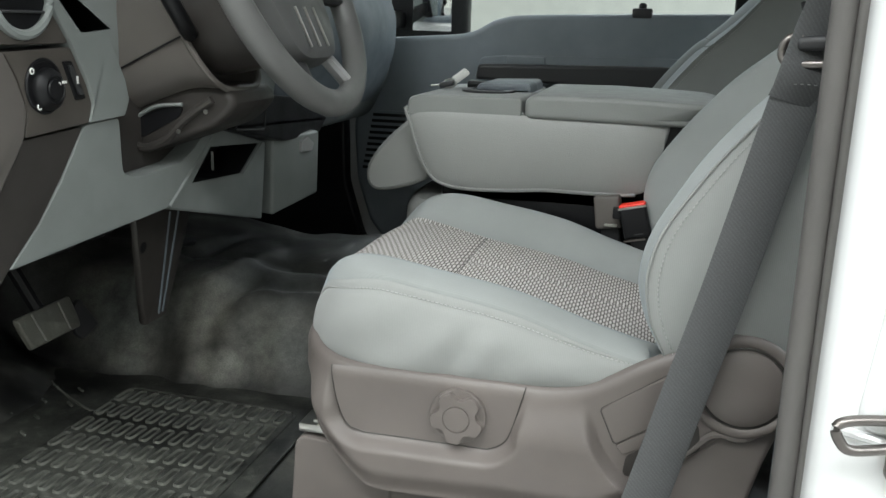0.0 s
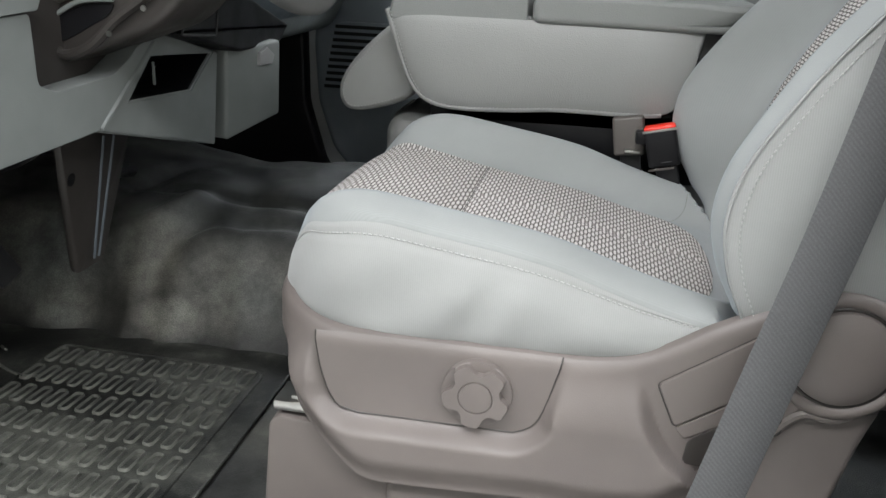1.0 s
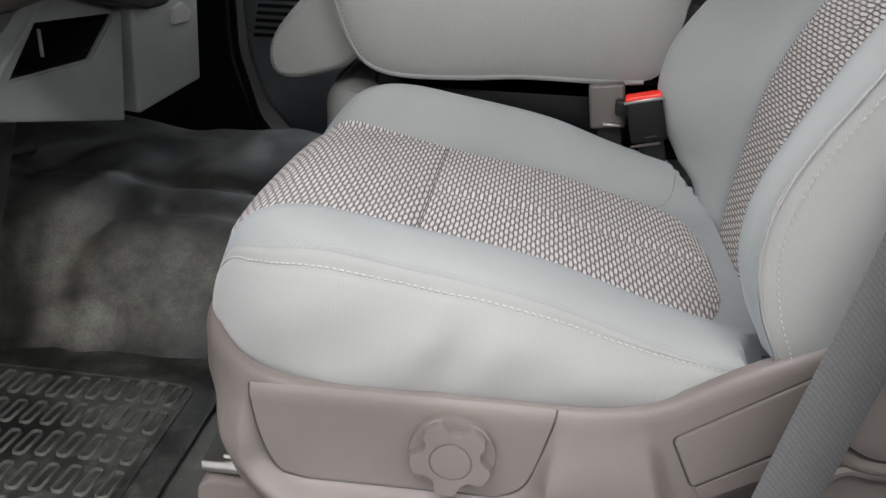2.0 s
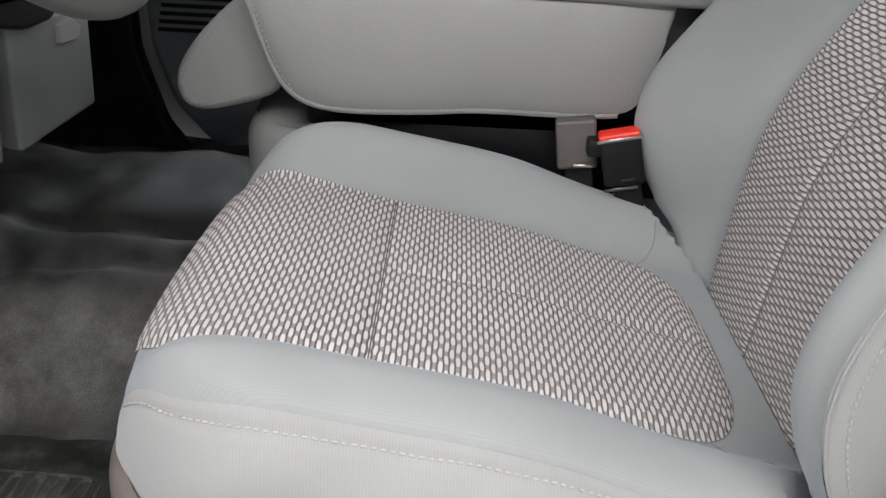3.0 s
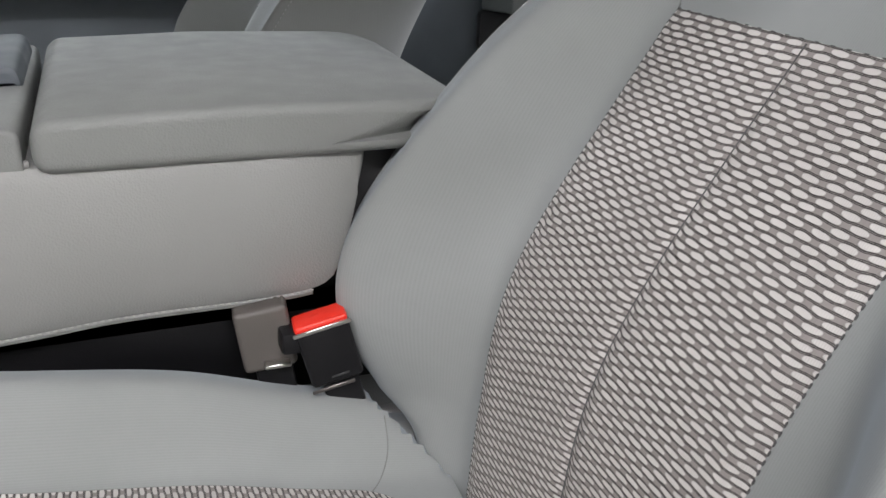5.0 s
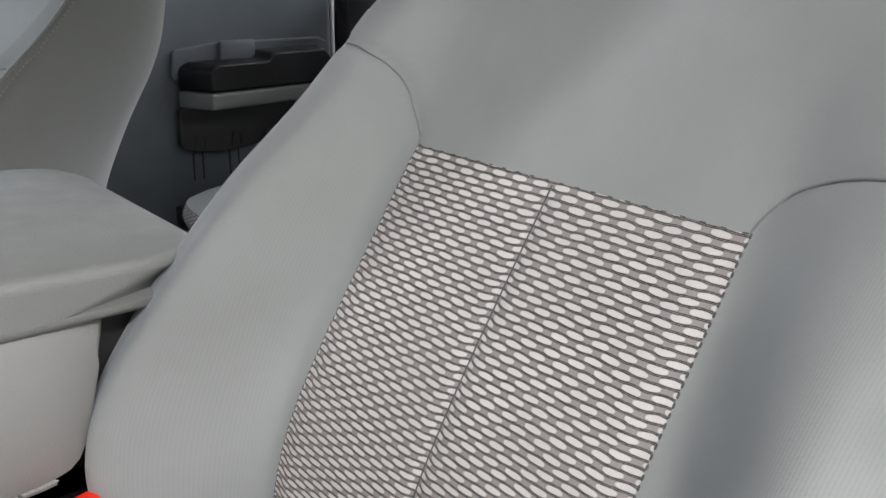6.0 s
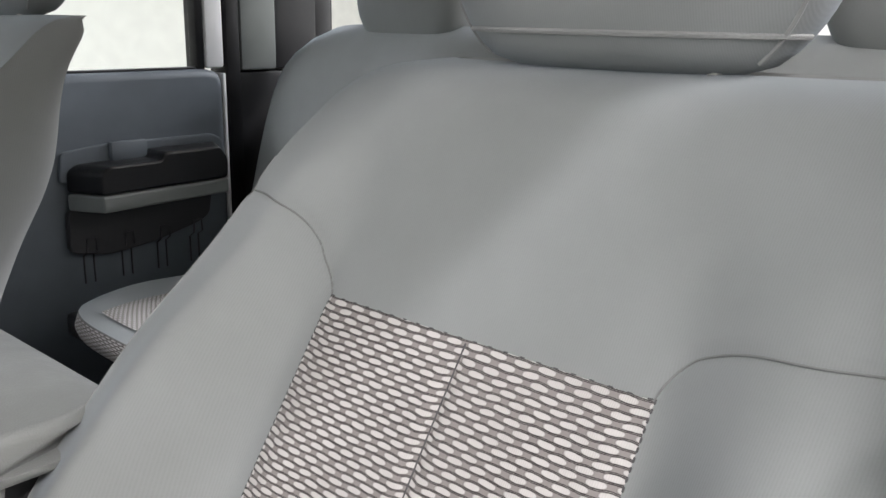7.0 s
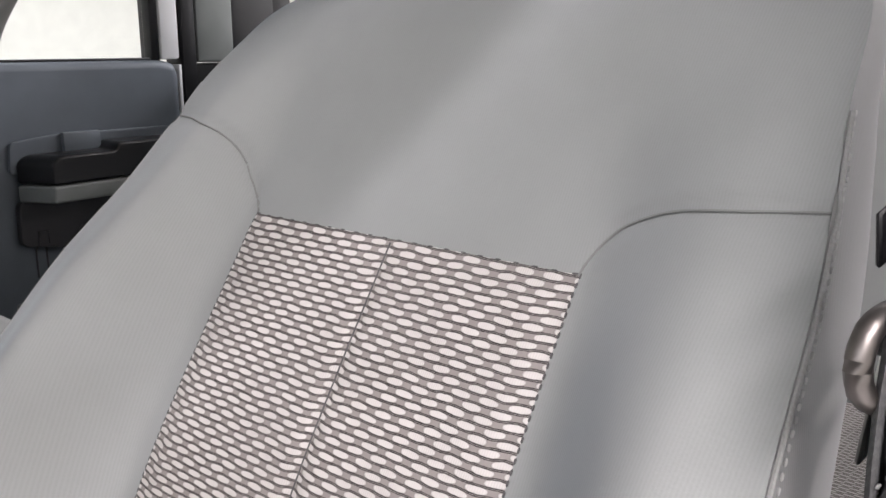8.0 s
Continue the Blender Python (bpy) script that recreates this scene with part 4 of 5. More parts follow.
def floor_mat(x0, x1, y0, y1, label, heel=0.0):
    """A rubber tray mat; heel: how much of its front end carries short bars and a heel ridge in place of rings."""
    ob = thing("floor_mat", ((x0 + x1) / 2, (y0 + y1) / 2, FLOOR), label, "floor mat", "floor mats")
    edge = rounded([(x0, y0), (x1, y0), (x1, y1 - 0.045), (x1 - 0.06, y1), (x0, y1)], 0.035, 8)
    part("sheet", prism(edge, FLOOR - 0.004, FLOOR + 0.001, 0.002, 2, "xy"), RUBBER, ob, "black rubber, dusty")
    part("rim", tube([Vector((p[0], p[1], FLOOR)) for p in edge], 0.002, 6, closed=True), RUBBER, ob)
    ring = [Vector((p[0], p[1], FLOOR + 0.0012)) for p in rounded([(x0 + 0.012 + heel, y0 + 0.02), (x1 - 0.035, y0 + 0.02), (x1 - 0.035, y1 - 0.085), (x1 - 0.15, y1 - 0.08), (x0 + 0.012 + heel, y1 - 0.075)], 0.02, 8)]
    part("border", tube(ring, 0.0022, 6, closed=True), RUBBER, ob)

    def laid(me, x, y, turn):
        rib = new("rib", me)
        rib.parent = ob
        rib.matrix_parent_inverse = Matrix.Translation(-Vector(ob.location))
        rib.matrix_basis = pose(x, y, FLOOR + 0.0012, 0, 0, turn)

    me = smoothed(rib_mesh(0.0145, 0.044, 0.0019, 0.004), "rib", RIB_RUBBER, 60)
    x_in, y_in = x0 + heel + 0.028, y1 - 0.112
    cols, rows = int((x1 - 0.03 - x_in) / 0.0245) + 1, int((y_in - y0 - 0.04) / 0.057) + 1
    for i in range(cols):
        for j in range(rows):
            laid(me, x1 - 0.052 - i * 0.0245, y_in - j * 0.057 + 0.003 * math.sin(i * 0.7), -3)
    if heel:
        bar = smoothed(box(-0.009, 0.009, -0.002, 0.002, 0, 0.004, 0.001, 1), "rib", RIB_RUBBER, 60)
        for i in range(int((heel - 0.03) / 0.05)):
            for j in range(rows):
                laid(bar, x0 + 0.04 + i * 0.05 + 0.02 * (j % 2), y_in - j * 0.057, -32)
        part("heel_ridge", tube(curve([(x0 + 0.05, y1 - 0.08, FLOOR + 0.001), (x0 + heel * 0.6, y1 - 0.13, FLOOR + 0.0012), (x0 + heel, y1 - 0.175, FLOOR + 0.0012), (x0 + heel + 0.04, y1 - 0.175, FLOOR + 0.001)], 24), 0.0025, 6), RIB_RUBBER, ob)
    return ob


floor_mat(-1.1, -0.53, -0.33, 0.186, "black rubber floor mat with raised oblong ribs, dusty", 0.2)
floor_mat(-1.0, -0.56, 0.74, 1.12, "black ribbed rubber mat in the passenger footwell")


# ---- dashboard ----
def dashboard():
    ob = thing("dashboard", (-0.9, 0.4, 0.45), "two-tone grey and taupe truck dashboard", "dashboard")
    body = rounded([(-1.3, 0.5), (-1.3, 0.93), (-0.95, 0.95), (-0.8, 0.93), (-0.745, 0.87), (-0.735, 0.7), (-0.745, 0.6), (-0.8, 0.49), (-1.0, 0.44)], 0.03)
    part("body", prism(body, -0.38, 1.17, 0.01), GREY, ob, "grained grey plastic")
    right = rounded([(-1.1, 0.45), (-1.1, 0.93), (-0.8, 0.925), (-0.75, 0.86), (-0.705, 0.75), (-0.71, 0.66), (-0.745, 0.57), (-0.81, 0.5), (-0.95, 0.44)], 0.03)
    glove = part("passenger_side", prism(right, 0.42, 1.12, 0.03, 4), GREY_BLUE, ob, "curved blue-grey plastic")
    part("vent_bezel", box(-0.718, -0.702, 0.5, 0.62, 0.69, 0.75, 0.006, turn=(0, -8, 0)), GREY_BLUE, glove)
    for k in range(3):
        part("switch_mark", box(-0.7035, -0.7005, 0.52 + 0.022 * k, 0.526 + 0.022 * k, 0.708, 0.728, 0.001, 1), GREY, glove)
    # knee panel: a broad panel with a hollow for the column, then the lower box with its cubby
    knee = [(-0.372, 0.461), (-0.042, 0.469), (0.094, 0.556), (0.088, 0.5635), (0.05, 0.556), (0.036, 0.545), (-0.006, 0.529), (-0.12, 0.525), (-0.15, 0.536), (-0.152, 0.609), (-0.223, 0.606), (-0.273, 0.546), (-0.318, 0.501)]
    part("knee_panel", prism(rounded(knee, 0.008, 4), -0.76, -0.7, 0.0014, 2, "yz"), GREY, ob, "smooth grey plastic knee panel")
    part("crease", tube([(-0.7005, -0.042, 0.47), (-0.7, 0.1, 0.562)], 0.0035, 8), GREY, ob)
    # box added so the column opening reads dark instead of grey
    part("hollow_dark_box", box(-0.75, -0.733, -0.17, 0.13, 0.515, 0.63, 0.004), TAUPE_DARK, ob, "dark box added to darken the column opening")
    end = rounded([(-0.4, 0.435), (-0.372, 0.461), (-0.318, 0.502), (-0.274, 0.547), (-0.225, 0.604), (-0.334, 0.5995), (-0.376, 0.552), (-0.4, 0.524)], 0.004)
    part("end_panel", prism(end, -0.76, -0.7015, 0.0012, 2, "yz"), TAUPE_DARK, ob, "dark taupe end panel")
    cap = rounded([(-0.42, 0.7), (-0.3565, 0.697), (-0.339, 0.667), (-0.3265, 0.633), (-0.3355, 0.6), (-0.377, 0.551), (-0.42, 0.51)], 0.008)
    # lighter taupe than the bezel imitates light on a face turned doorward
    part("side_cap", prism(cap, -0.76, -0.6955, 0.003, 3, "yz"), TAUPE, ob, "taupe plastic end cap with side light in its colour")
    lower = [(-0.042, 0.467), (0.266, 0.389), (0.288, 0.524), (0.112, 0.569), (0.1, 0.562)]
    hole = [(0.029, 0.492), (0.195, 0.482), (0.268, 0.525), (0.09, 0.54)]
    bm = bmesh.new()
    face_o, deep_o = [[bm.verts.new((x, y, z)) for y, z in lower] for x in (-0.702, -0.76)]
    face_h, deep_h = [[bm.verts.new((x, y, z)) for y, z in hole] for x in (-0.702, -0.708)]
    for o, h in (((0, 1), (1, 0)), ((1, 2), (2, 1)), ((2, 3), (3, 2)), ((3, 4), (3,)), ((4, 0), (0, 3))):
        bm.faces.new([face_o[k] for k in o] + [face_h[k] for k in h])
    for ring, back in ((face_o, deep_o), (face_h, deep_h)):
        for k in range(len(ring)):
            bm.faces.new((ring[k - 1], ring[k], back[k], back[k - 1]))
    bmesh.ops.recalc_face_normals(bm, faces=bm.faces[:])
    bmesh.ops.bevel(bm, geom=[e for e in bm.edges if abs(e.verts[0].co.x + 0.702) < 1e-5 and abs(e.verts[1].co.x + 0.702) < 1e-5 and len(e.link_faces) == 2 and e.calc_face_angle(0) > 0.5], offset=0.002, segments=2, affect="EDGES")
    box_part = part("lower_panel", bm, GREY, ob, "grey plastic lower panel")
    bm = bmesh.new()
    mid_y, mid_z = 0.147, 0.511
    mouth, floor_ring = [[bm.verts.new((x, mid_y + (y - mid_y) * k, mid_z + (z - mid_z) * k)) for y, z in hole] for x, k in ((-0.707, 1.01), (-0.77, 0.9))]
    for k in range(4):
        bm.faces.new((mouth[k - 1], mouth[k], floor_ring[k], floor_ring[k - 1]))
    bm.faces.new(floor_ring)
    part("cubby", bm, BLACK, box_part, "dark open cubby")
    part("cubby_rib", box(-0.713, -0.709, 0.108, 0.11, 0.5, 0.53, 0.0005, 1), GREY, box_part)
    wing = box(-0.05, 0.0, 0.0, 0.132, 0.39, 0.528, 0.006, 3)
    for v in wing.verts:
        if v.co.z < 0.45 and v.co.y > 0.07:
            v.co.z += 0.028
        if v.co.z > 0.5 and v.co.y > 0.07:
            v.co.z += 0.012
    wing.transform(Matrix.Translation((-0.703, 0.278, 0)) @ pose(0, 0, 0, -3, 0, -17))
    wing_part = part("side_wing", wing, GREY, ob, "grey plastic side wing")
    clip = prism([(0, 0), (0.032, 0), (0.038, 0.014), (0.02, 0.028), (0.002, 0.02)], 0, 0.012, 0.002, 2, "xz")
    clip.transform(Matrix.Translation((-0.668, 0.37, 0.497)) @ pose(0, 0, 0, 0, 0, 73))
    part("clip", clip, SILVER, wing_part, "pale grey plastic clip")
    # upper bezel with the light switch
    bezel = rounded([(-0.3545, 0.6955), (-0.2455, 0.699), (-0.2195, 0.654), (-0.2115, 0.63), (-0.219, 0.6085), (-0.3335, 0.6025), (-0.3245, 0.633), (-0.337, 0.667)], 0.004)
    bez = part("switch_bezel", prism(bezel, -0.76, -0.6965, 0.0012, 2, "yz"), DASH_TAUPE, ob, "dark taupe plastic switch bezel")
    part("switch_seat", lathe([(0.031, 0), (0.0315, 0.0015), (0.03, 0.003), (0.0275, 0.0025), (0.0265, 0.001)], (-0.6965, -0.2965, 0.657), (1, 0, 0), 40), BLACK, bez, "round black switch well")
    switch = part("light_switch", lathe([(0.024, 0), (0.024, 0.004), (0.0225, 0.008), (0.0155, 0.0125), (0.0145, 0.0115), (0.012, 0.0115), (0.0112, 0.0135), (0.006, 0.0145)], (-0.6955, -0.2935, 0.6535), (1, 0, 0), 36), BLACK, bez, "domed black light switch")
    part("pointer", box(-0.6845, -0.6825, -0.2815, -0.2735, 0.6595, 0.6625, 0.0005, 1), LAMP_GREY, switch, "white pointer")
    part("pointer_mark", lathe([(0.003, 0), (0.0026, 0.0008)], (-0.6822, -0.289, 0.6595), (1, 0, 0), 12), LAMP_GREY, switch)
    for y, z in ((-0.3175, 0.6745), (-0.3095, 0.635)):
        part("switch_mark", tube([(-0.6935, y + 0.003 * math.cos(a), z + 0.003 * math.sin(a)) for a in np.linspace(0, math.tau, 14, endpoint=False)], 0.0009, 6, closed=True), LAMP_GREY, bez)
    slot = rounded([(-0.263, 0.6835), (-0.2455, 0.683), (-0.2235, 0.6385), (-0.2435, 0.6375)], 0.003)
    part("dimmer_seat", prism(slot, -0.7, -0.6945, 0.0015, 2, "yz"), BLACK, bez, "black dimmer wheel slot")
    part("dimmer_wheel", prism(rounded([(-0.2565, 0.6785), (-0.2495, 0.678), (-0.2315, 0.644), (-0.24, 0.6435)], 0.002), -0.6945, -0.691, 0.001, 2, "yz"), CHARCOAL, bez)
    part("dimmer_mark", box(-0.6912, -0.6902, -0.2452, -0.242, 0.657, 0.666, 0.0002, 1), LAMP_GREY, bez)
    vent_panel = rounded([(-0.42, 0.703), (-0.247, 0.703), (-0.284, 0.752), (-0.315, 0.81), (-0.42, 0.81)], 0.006)
    vent = part("vent_panel", prism(vent_panel, -0.76, -0.6965, 0.0015, 2, "yz"), DASH_TAUPE, ob, "dark taupe plastic vent panel")
    part("vent_ring", tube([(-0.694, -0.325 + 0.0455 * math.cos(a), 0.7565 + 0.0435 * math.sin(a)) for a in np.linspace(0, math.tau, 44, endpoint=False)], 0.0058, 8, closed=True), GREY, vent, "round grey air vent ring")
    part("vent_dark", lathe([(0.041, 0), (0.041, 0.002)], (-0.6975, -0.325, 0.7565), (1, 0, 0), 32), BLACK, vent)
    for k in range(3):
        part("vent_slat", box(-0.6955, -0.69, -0.362 + 0.004 * (k != 1), -0.288 - 0.004 * (k != 1), 0.736 + 0.018 * k, 0.739 + 0.018 * k, 0.001, 1), CHARCOAL, vent)
    strip = [(-0.221, 0.6085), (-0.147, 0.611), (-0.1355, 0.631), (-0.142, 0.657), (-0.1715, 0.709), (-0.1655, 0.7215), (-0.2265, 0.7165), (-0.249, 0.752), (-0.272, 0.8), (-0.312, 0.8), (-0.2815, 0.752), (-0.243, 0.701), (-0.217, 0.6545), (-0.209, 0.63)]
    part("gauge_surround", prism(rounded(strip, 0.004), -0.77, -0.694, 0.0012, 2, "yz"), GREY, ob, "grey plastic cluster surround")
    part("cluster_glass", box(-0.78, -0.745, -0.2, 0.17, 0.66, 0.84, 0.01), BLACK, ob, "dark instrument cluster")
    return ob


dashboard()


def steering_column():
    ob = thing("steering_column", (-0.72, 0.0, 0.6), "taupe plastic steering column with stalk and black lower gap cover", "steering column")

    FOOT = [(-0.8, 0.575), (-0.744, 0.603), (-0.704, 0.62), (-0.652, 0.638), (-0.6, 0.64)]

    def shroud(s, t):
        a = math.tau * s
        c, q = math.cos(a), math.sin(a)
        x = -0.8 + 0.2 * t
        low, top = spl(x, FOOT), 0.76 + 0.05 * t
        w = 0.092 - 0.008 * t
        z = (low + top) / 2 + (top - low) / 2 * math.copysign(abs(q) ** 0.45, q)
        return (x - 0.58 * max(0.0, z - 0.64) * t, w * math.copysign(abs(c) ** 0.5, c) * (1 - 0.12 * max(0.0, -q)), z)

    sh = part("shroud", sheet(shroud, 64, 24, close_u=True), TAUPE, ob, "taupe plastic shroud")
    seam = []
    for k in range(24):
        x = -0.755 + 0.12 * k / 23
        seam.append((x, -0.0925 + 0.008 * (x + 0.8) / 0.2, 0.657 + 0.5 * (x + 0.755)))
    part("shroud_joint", tube(seam, 0.0014, 6), BLACK, sh)
    part("shroud_rim", tube([shroud(s, 1.0) for s in np.linspace(0.02, 1.02, 64, endpoint=False)], 0.0045, 8, closed=True), TAUPE, sh)
    part("collar", lathe([(0.07, -0.06), (0.078, -0.03), (0.084, 0.0), (0.082, 0.02), (0.06, 0.034)], (-0.6, 0, 0.747), (0.906, 0, 0.423), 40), TAUPE_DARK, sh)
    keel = [(-0.8, 0.515), (-0.766, 0.529), (-0.724, 0.55), (-0.66, 0.574), (-0.617, 0.592), (-0.588, 0.622), (-0.602, 0.643), (-0.652, 0.646), (-0.704, 0.63), (-0.744, 0.612), (-0.8, 0.59)]
    part("lower_cover", prism([(q.x, q.z) for q in curve([(x, 0, z) for x, z in keel], 50, closed=True)], -0.05, 0.085, 0.01, 3), TAUPE_DARK, ob, "dark brown moulded underside")
    # pocket's darkness is in this plate's black; the grey strip paints its pale slot
    part("pocket", prism(rounded([(-0.752, 0.56), (-0.715, 0.578), (-0.672, 0.602), (-0.665, 0.615), (-0.7, 0.613), (-0.745, 0.594)], 0.008), -0.052, -0.045, 0.001), BLACK, ob, "flat black plate in place of a concave pocket")
    part("pale_slot_strip", tube(curve([(-0.738, -0.054, 0.598), (-0.705, -0.056, 0.615), (-0.665, -0.055, 0.619)], 16), 0.0028, 8), GREY, ob)
    part("cover_rib", tube(curve([(-0.755, -0.053, 0.6), (-0.745, -0.057, 0.57), (-0.725, -0.059, 0.556), (-0.69, -0.059, 0.571), (-0.66, -0.057, 0.6), (-0.62, -0.054, 0.628)], 24), 0.006, 8), TAUPE_DARK, ob)
    for x, z in ((-0.668, 0.583), (-0.625, 0.612)):
        part("screw", lathe([(0.0035, 0), (0.003, 0.0015)], (x, -0.0635, z), (0, -1, 0), 12), STEEL, ob)
    part("stalk", tube(curve([(-0.635, -0.08, 0.715), (-0.63, -0.11, 0.735), (-0.645, -0.14, 0.79), (-0.655, -0.16, 0.84)], 16), 0.011, 10), BLACK, ob, "black indicator stalk")
    part("ignition_side", prism(rounded([(0.1, 0.568), (0.165, 0.622), (0.36, 0.6), (0.52, 0.548), (0.478, 0.522), (0.31, 0.524)], 0.008), -0.72, -0.675, 0.004, 2, "yz"), BLACK, ob, "black glossy recess panel")
    part("recess_rim", tube([(-0.675, y, z) for y, z in rounded([(0.12, 0.565), (0.15, 0.613), (0.24, 0.606), (0.225, 0.555)], 0.006)], 0.0022, 6, closed=True), CHARCOAL, ob)
    return ob


steering_column()


def steering_wheel():
    axis = Vector((0.906, 0, 0.423))
    up = Vector((-0.423, 0, 0.906))
    side = Vector((0, 1, 0))
    c = Vector((-0.535, 0.0, 0.795))
    ob = thing("steering_wheel", tuple(c), "dark grey leather-grained steering wheel with airbag hub", "steering wheel")
    rim = [c + up * 0.185 * math.cos(a) + side * 0.185 * math.sin(a) for a in np.linspace(0, math.tau, 72, endpoint=False)]
    part("rim", tube(rim, 0.0185, 16, closed=True), RIM, ob, "thick dark grey grained rim")

    def hub(s, t):
        a = math.tau * s
        k = (0.82, 0.97, 1.0, 0.95, 0.8, 0.0)[int(round(t * 5))]
        h = (-0.03, -0.03, 0.0, 0.022, 0.03, 0.033)[int(round(t * 5))]
        r = 0.092 * (abs(math.cos(a)) ** 5 + abs(math.sin(a)) ** 5) ** -0.2
        taper = 1 - 0.22 * max(0.0, -math.cos(a))
        return c + up * (r * math.cos(a) * k * 1.05 - 0.03) + side * (r * math.sin(a) * k * taper - 0.016) + axis * (h - 0.012)

    h = part("airbag_hub", sheet(hub, 48, 5, close_u=True), HUB_GREY, ob, "square dark grey hub with three ribs")
    for k in (-1, 0, 1):
        a = c + axis * 0.0205 + side * (0.03 * k - 0.032)
        part("hub_rib", tube([a - up * 0.11, a - up * 0.055], 0.002, 6), STEEL, h)
    for ang, ln in ((100, 0.17), (-100, 0.17), (155, 0.17), (-155, 0.17)):
        d = up * math.cos(radians(ang)) + side * math.sin(radians(ang))
        p0, p1 = c + d * 0.06 - axis * 0.012, c + d * ln - axis * 0.004
        part("spoke", tube([p0, (p0 + p1) / 2 - axis * 0.006, p1], 0.016, 10, flat=0.6), SILVER if ang == 155 else CHARCOAL, ob)
    return ob


steering_wheel()


def pedal(name, label, face, y0, y1, ribs):
    """A hanging pedal: an arm and a pad with ribs. face: the pad's foot and head as (x, z)."""
    (xa, za), (xb, zb) = face
    ob = thing(name, ((xa + xb) / 2, (y0 + y1) / 2, za), label, "pedal", "pedals")
    n = Vector((zb - za, 0, xa - xb)).normalized()
    bm = bmesh.new()
    taper = 0.36 if ribs == 3 else 0.92
    mid = (y0 + y1) / 2
    for d in (0, 0.014):
        for x, z, k in ((xa, za, taper), (xb, zb, 1.0)):
            for y in (y0, y1):
                bm.verts.new(Vector((x, mid + (y - mid) * k, z)) + n * d)
    bmesh.ops.convex_hull(bm, input=bm.verts[:])
    bmesh.ops.bevel(bm, geom=bm.edges[:], offset=0.004, segments=2, profile=0.5, affect="EDGES")
    pad = part("pad", bm, TAUPE_DARK if ribs == 3 else WORN_RUBBER, ob)
    if ribs == 3:
        hole = Vector((xa, 0, za)).lerp(Vector((xb, 0, zb)), 0.72) + n * 0.0135
        part("hole", lathe([(0.009, 0), (0.009, 0.001)], (hole.x, y0 + 0.028, hole.z), n, 16), BLACK, pad)
    for k in range(min(ribs, 2)):
        f = (0.56, 0.72)[k] if ribs == 3 else (0.25, 0.75)[k]
        a = Vector((xa, mid + (y0 + (y1 - y0) * f - mid) * taper, za)) + n * 0.014
        b = Vector((xb, y0 + (y1 - y0) * f, zb)) + n * 0.014
        part("rib", tube([a.lerp(b, 0.06), a.lerp(b, 0.94)], 0.0024, 6), GREY_BLUE if ribs == 3 else WORN_RUBBER, pad)
    part("arm", tube(curve([(xb, mid, zb), (xb - 0.05, mid, zb + 0.08), (xb - 0.12, mid, zb + 0.2)], 12), 0.011, 8), BLACK, ob)
    return ob


pedal("accelerator_pedal", "tall black ribbed hanging accelerator pedal", ((-0.82, 0.248), (-0.79, 0.445)), -0.012, 0.165, 3)
brake = pedal("brake_pedal", "worn black rubber brake pedal", ((-0.95, 0.222), (-0.975, 0.27)), -0.062, 0.068, 2)
part("side_plate", prism(rounded([(0.075, 0.245), (0.098, 0.262), (0.146, 0.2), (0.1, 0.185), (0.083, 0.2)], 0.006), -0.975, -0.965, 0.003, 2, "yz"), CHARCOAL, brake)
pedal("parking_brake_pedal", "black parking brake pedal", ((-0.98, 0.22), (-1.0, 0.27)), -0.26, -0.17, 2)


def wires():
    ob = thing("wiring_loom", (-0.85, 0.0, 0.4), "thin black wires and brackets under the dashboard", "cable")
    random.seed(5)
    for k in range(6):
        y = -0.3 + 0.1 * k
        pts = [(-0.78, y, 0.47), (-0.84, y + 0.05, 0.40 + 0.02 * random.random()), (-0.9, y + 0.02, 0.39), (-0.98, y - 0.05, 0.45)]
        part("wire", tube(curve(pts, 20), 0.0035, 6), BLACK, ob)
    part("bracket", box(-0.82, -0.79, 0.13, 0.15, 0.405, 0.45, 0.003), DARK_STEEL, ob)
    part("strut", tube([(-0.86, 0.12, 0.36), (-0.9, 0.36, 0.31)], 0.012, 8), BLACK, ob)
    return ob


wires()


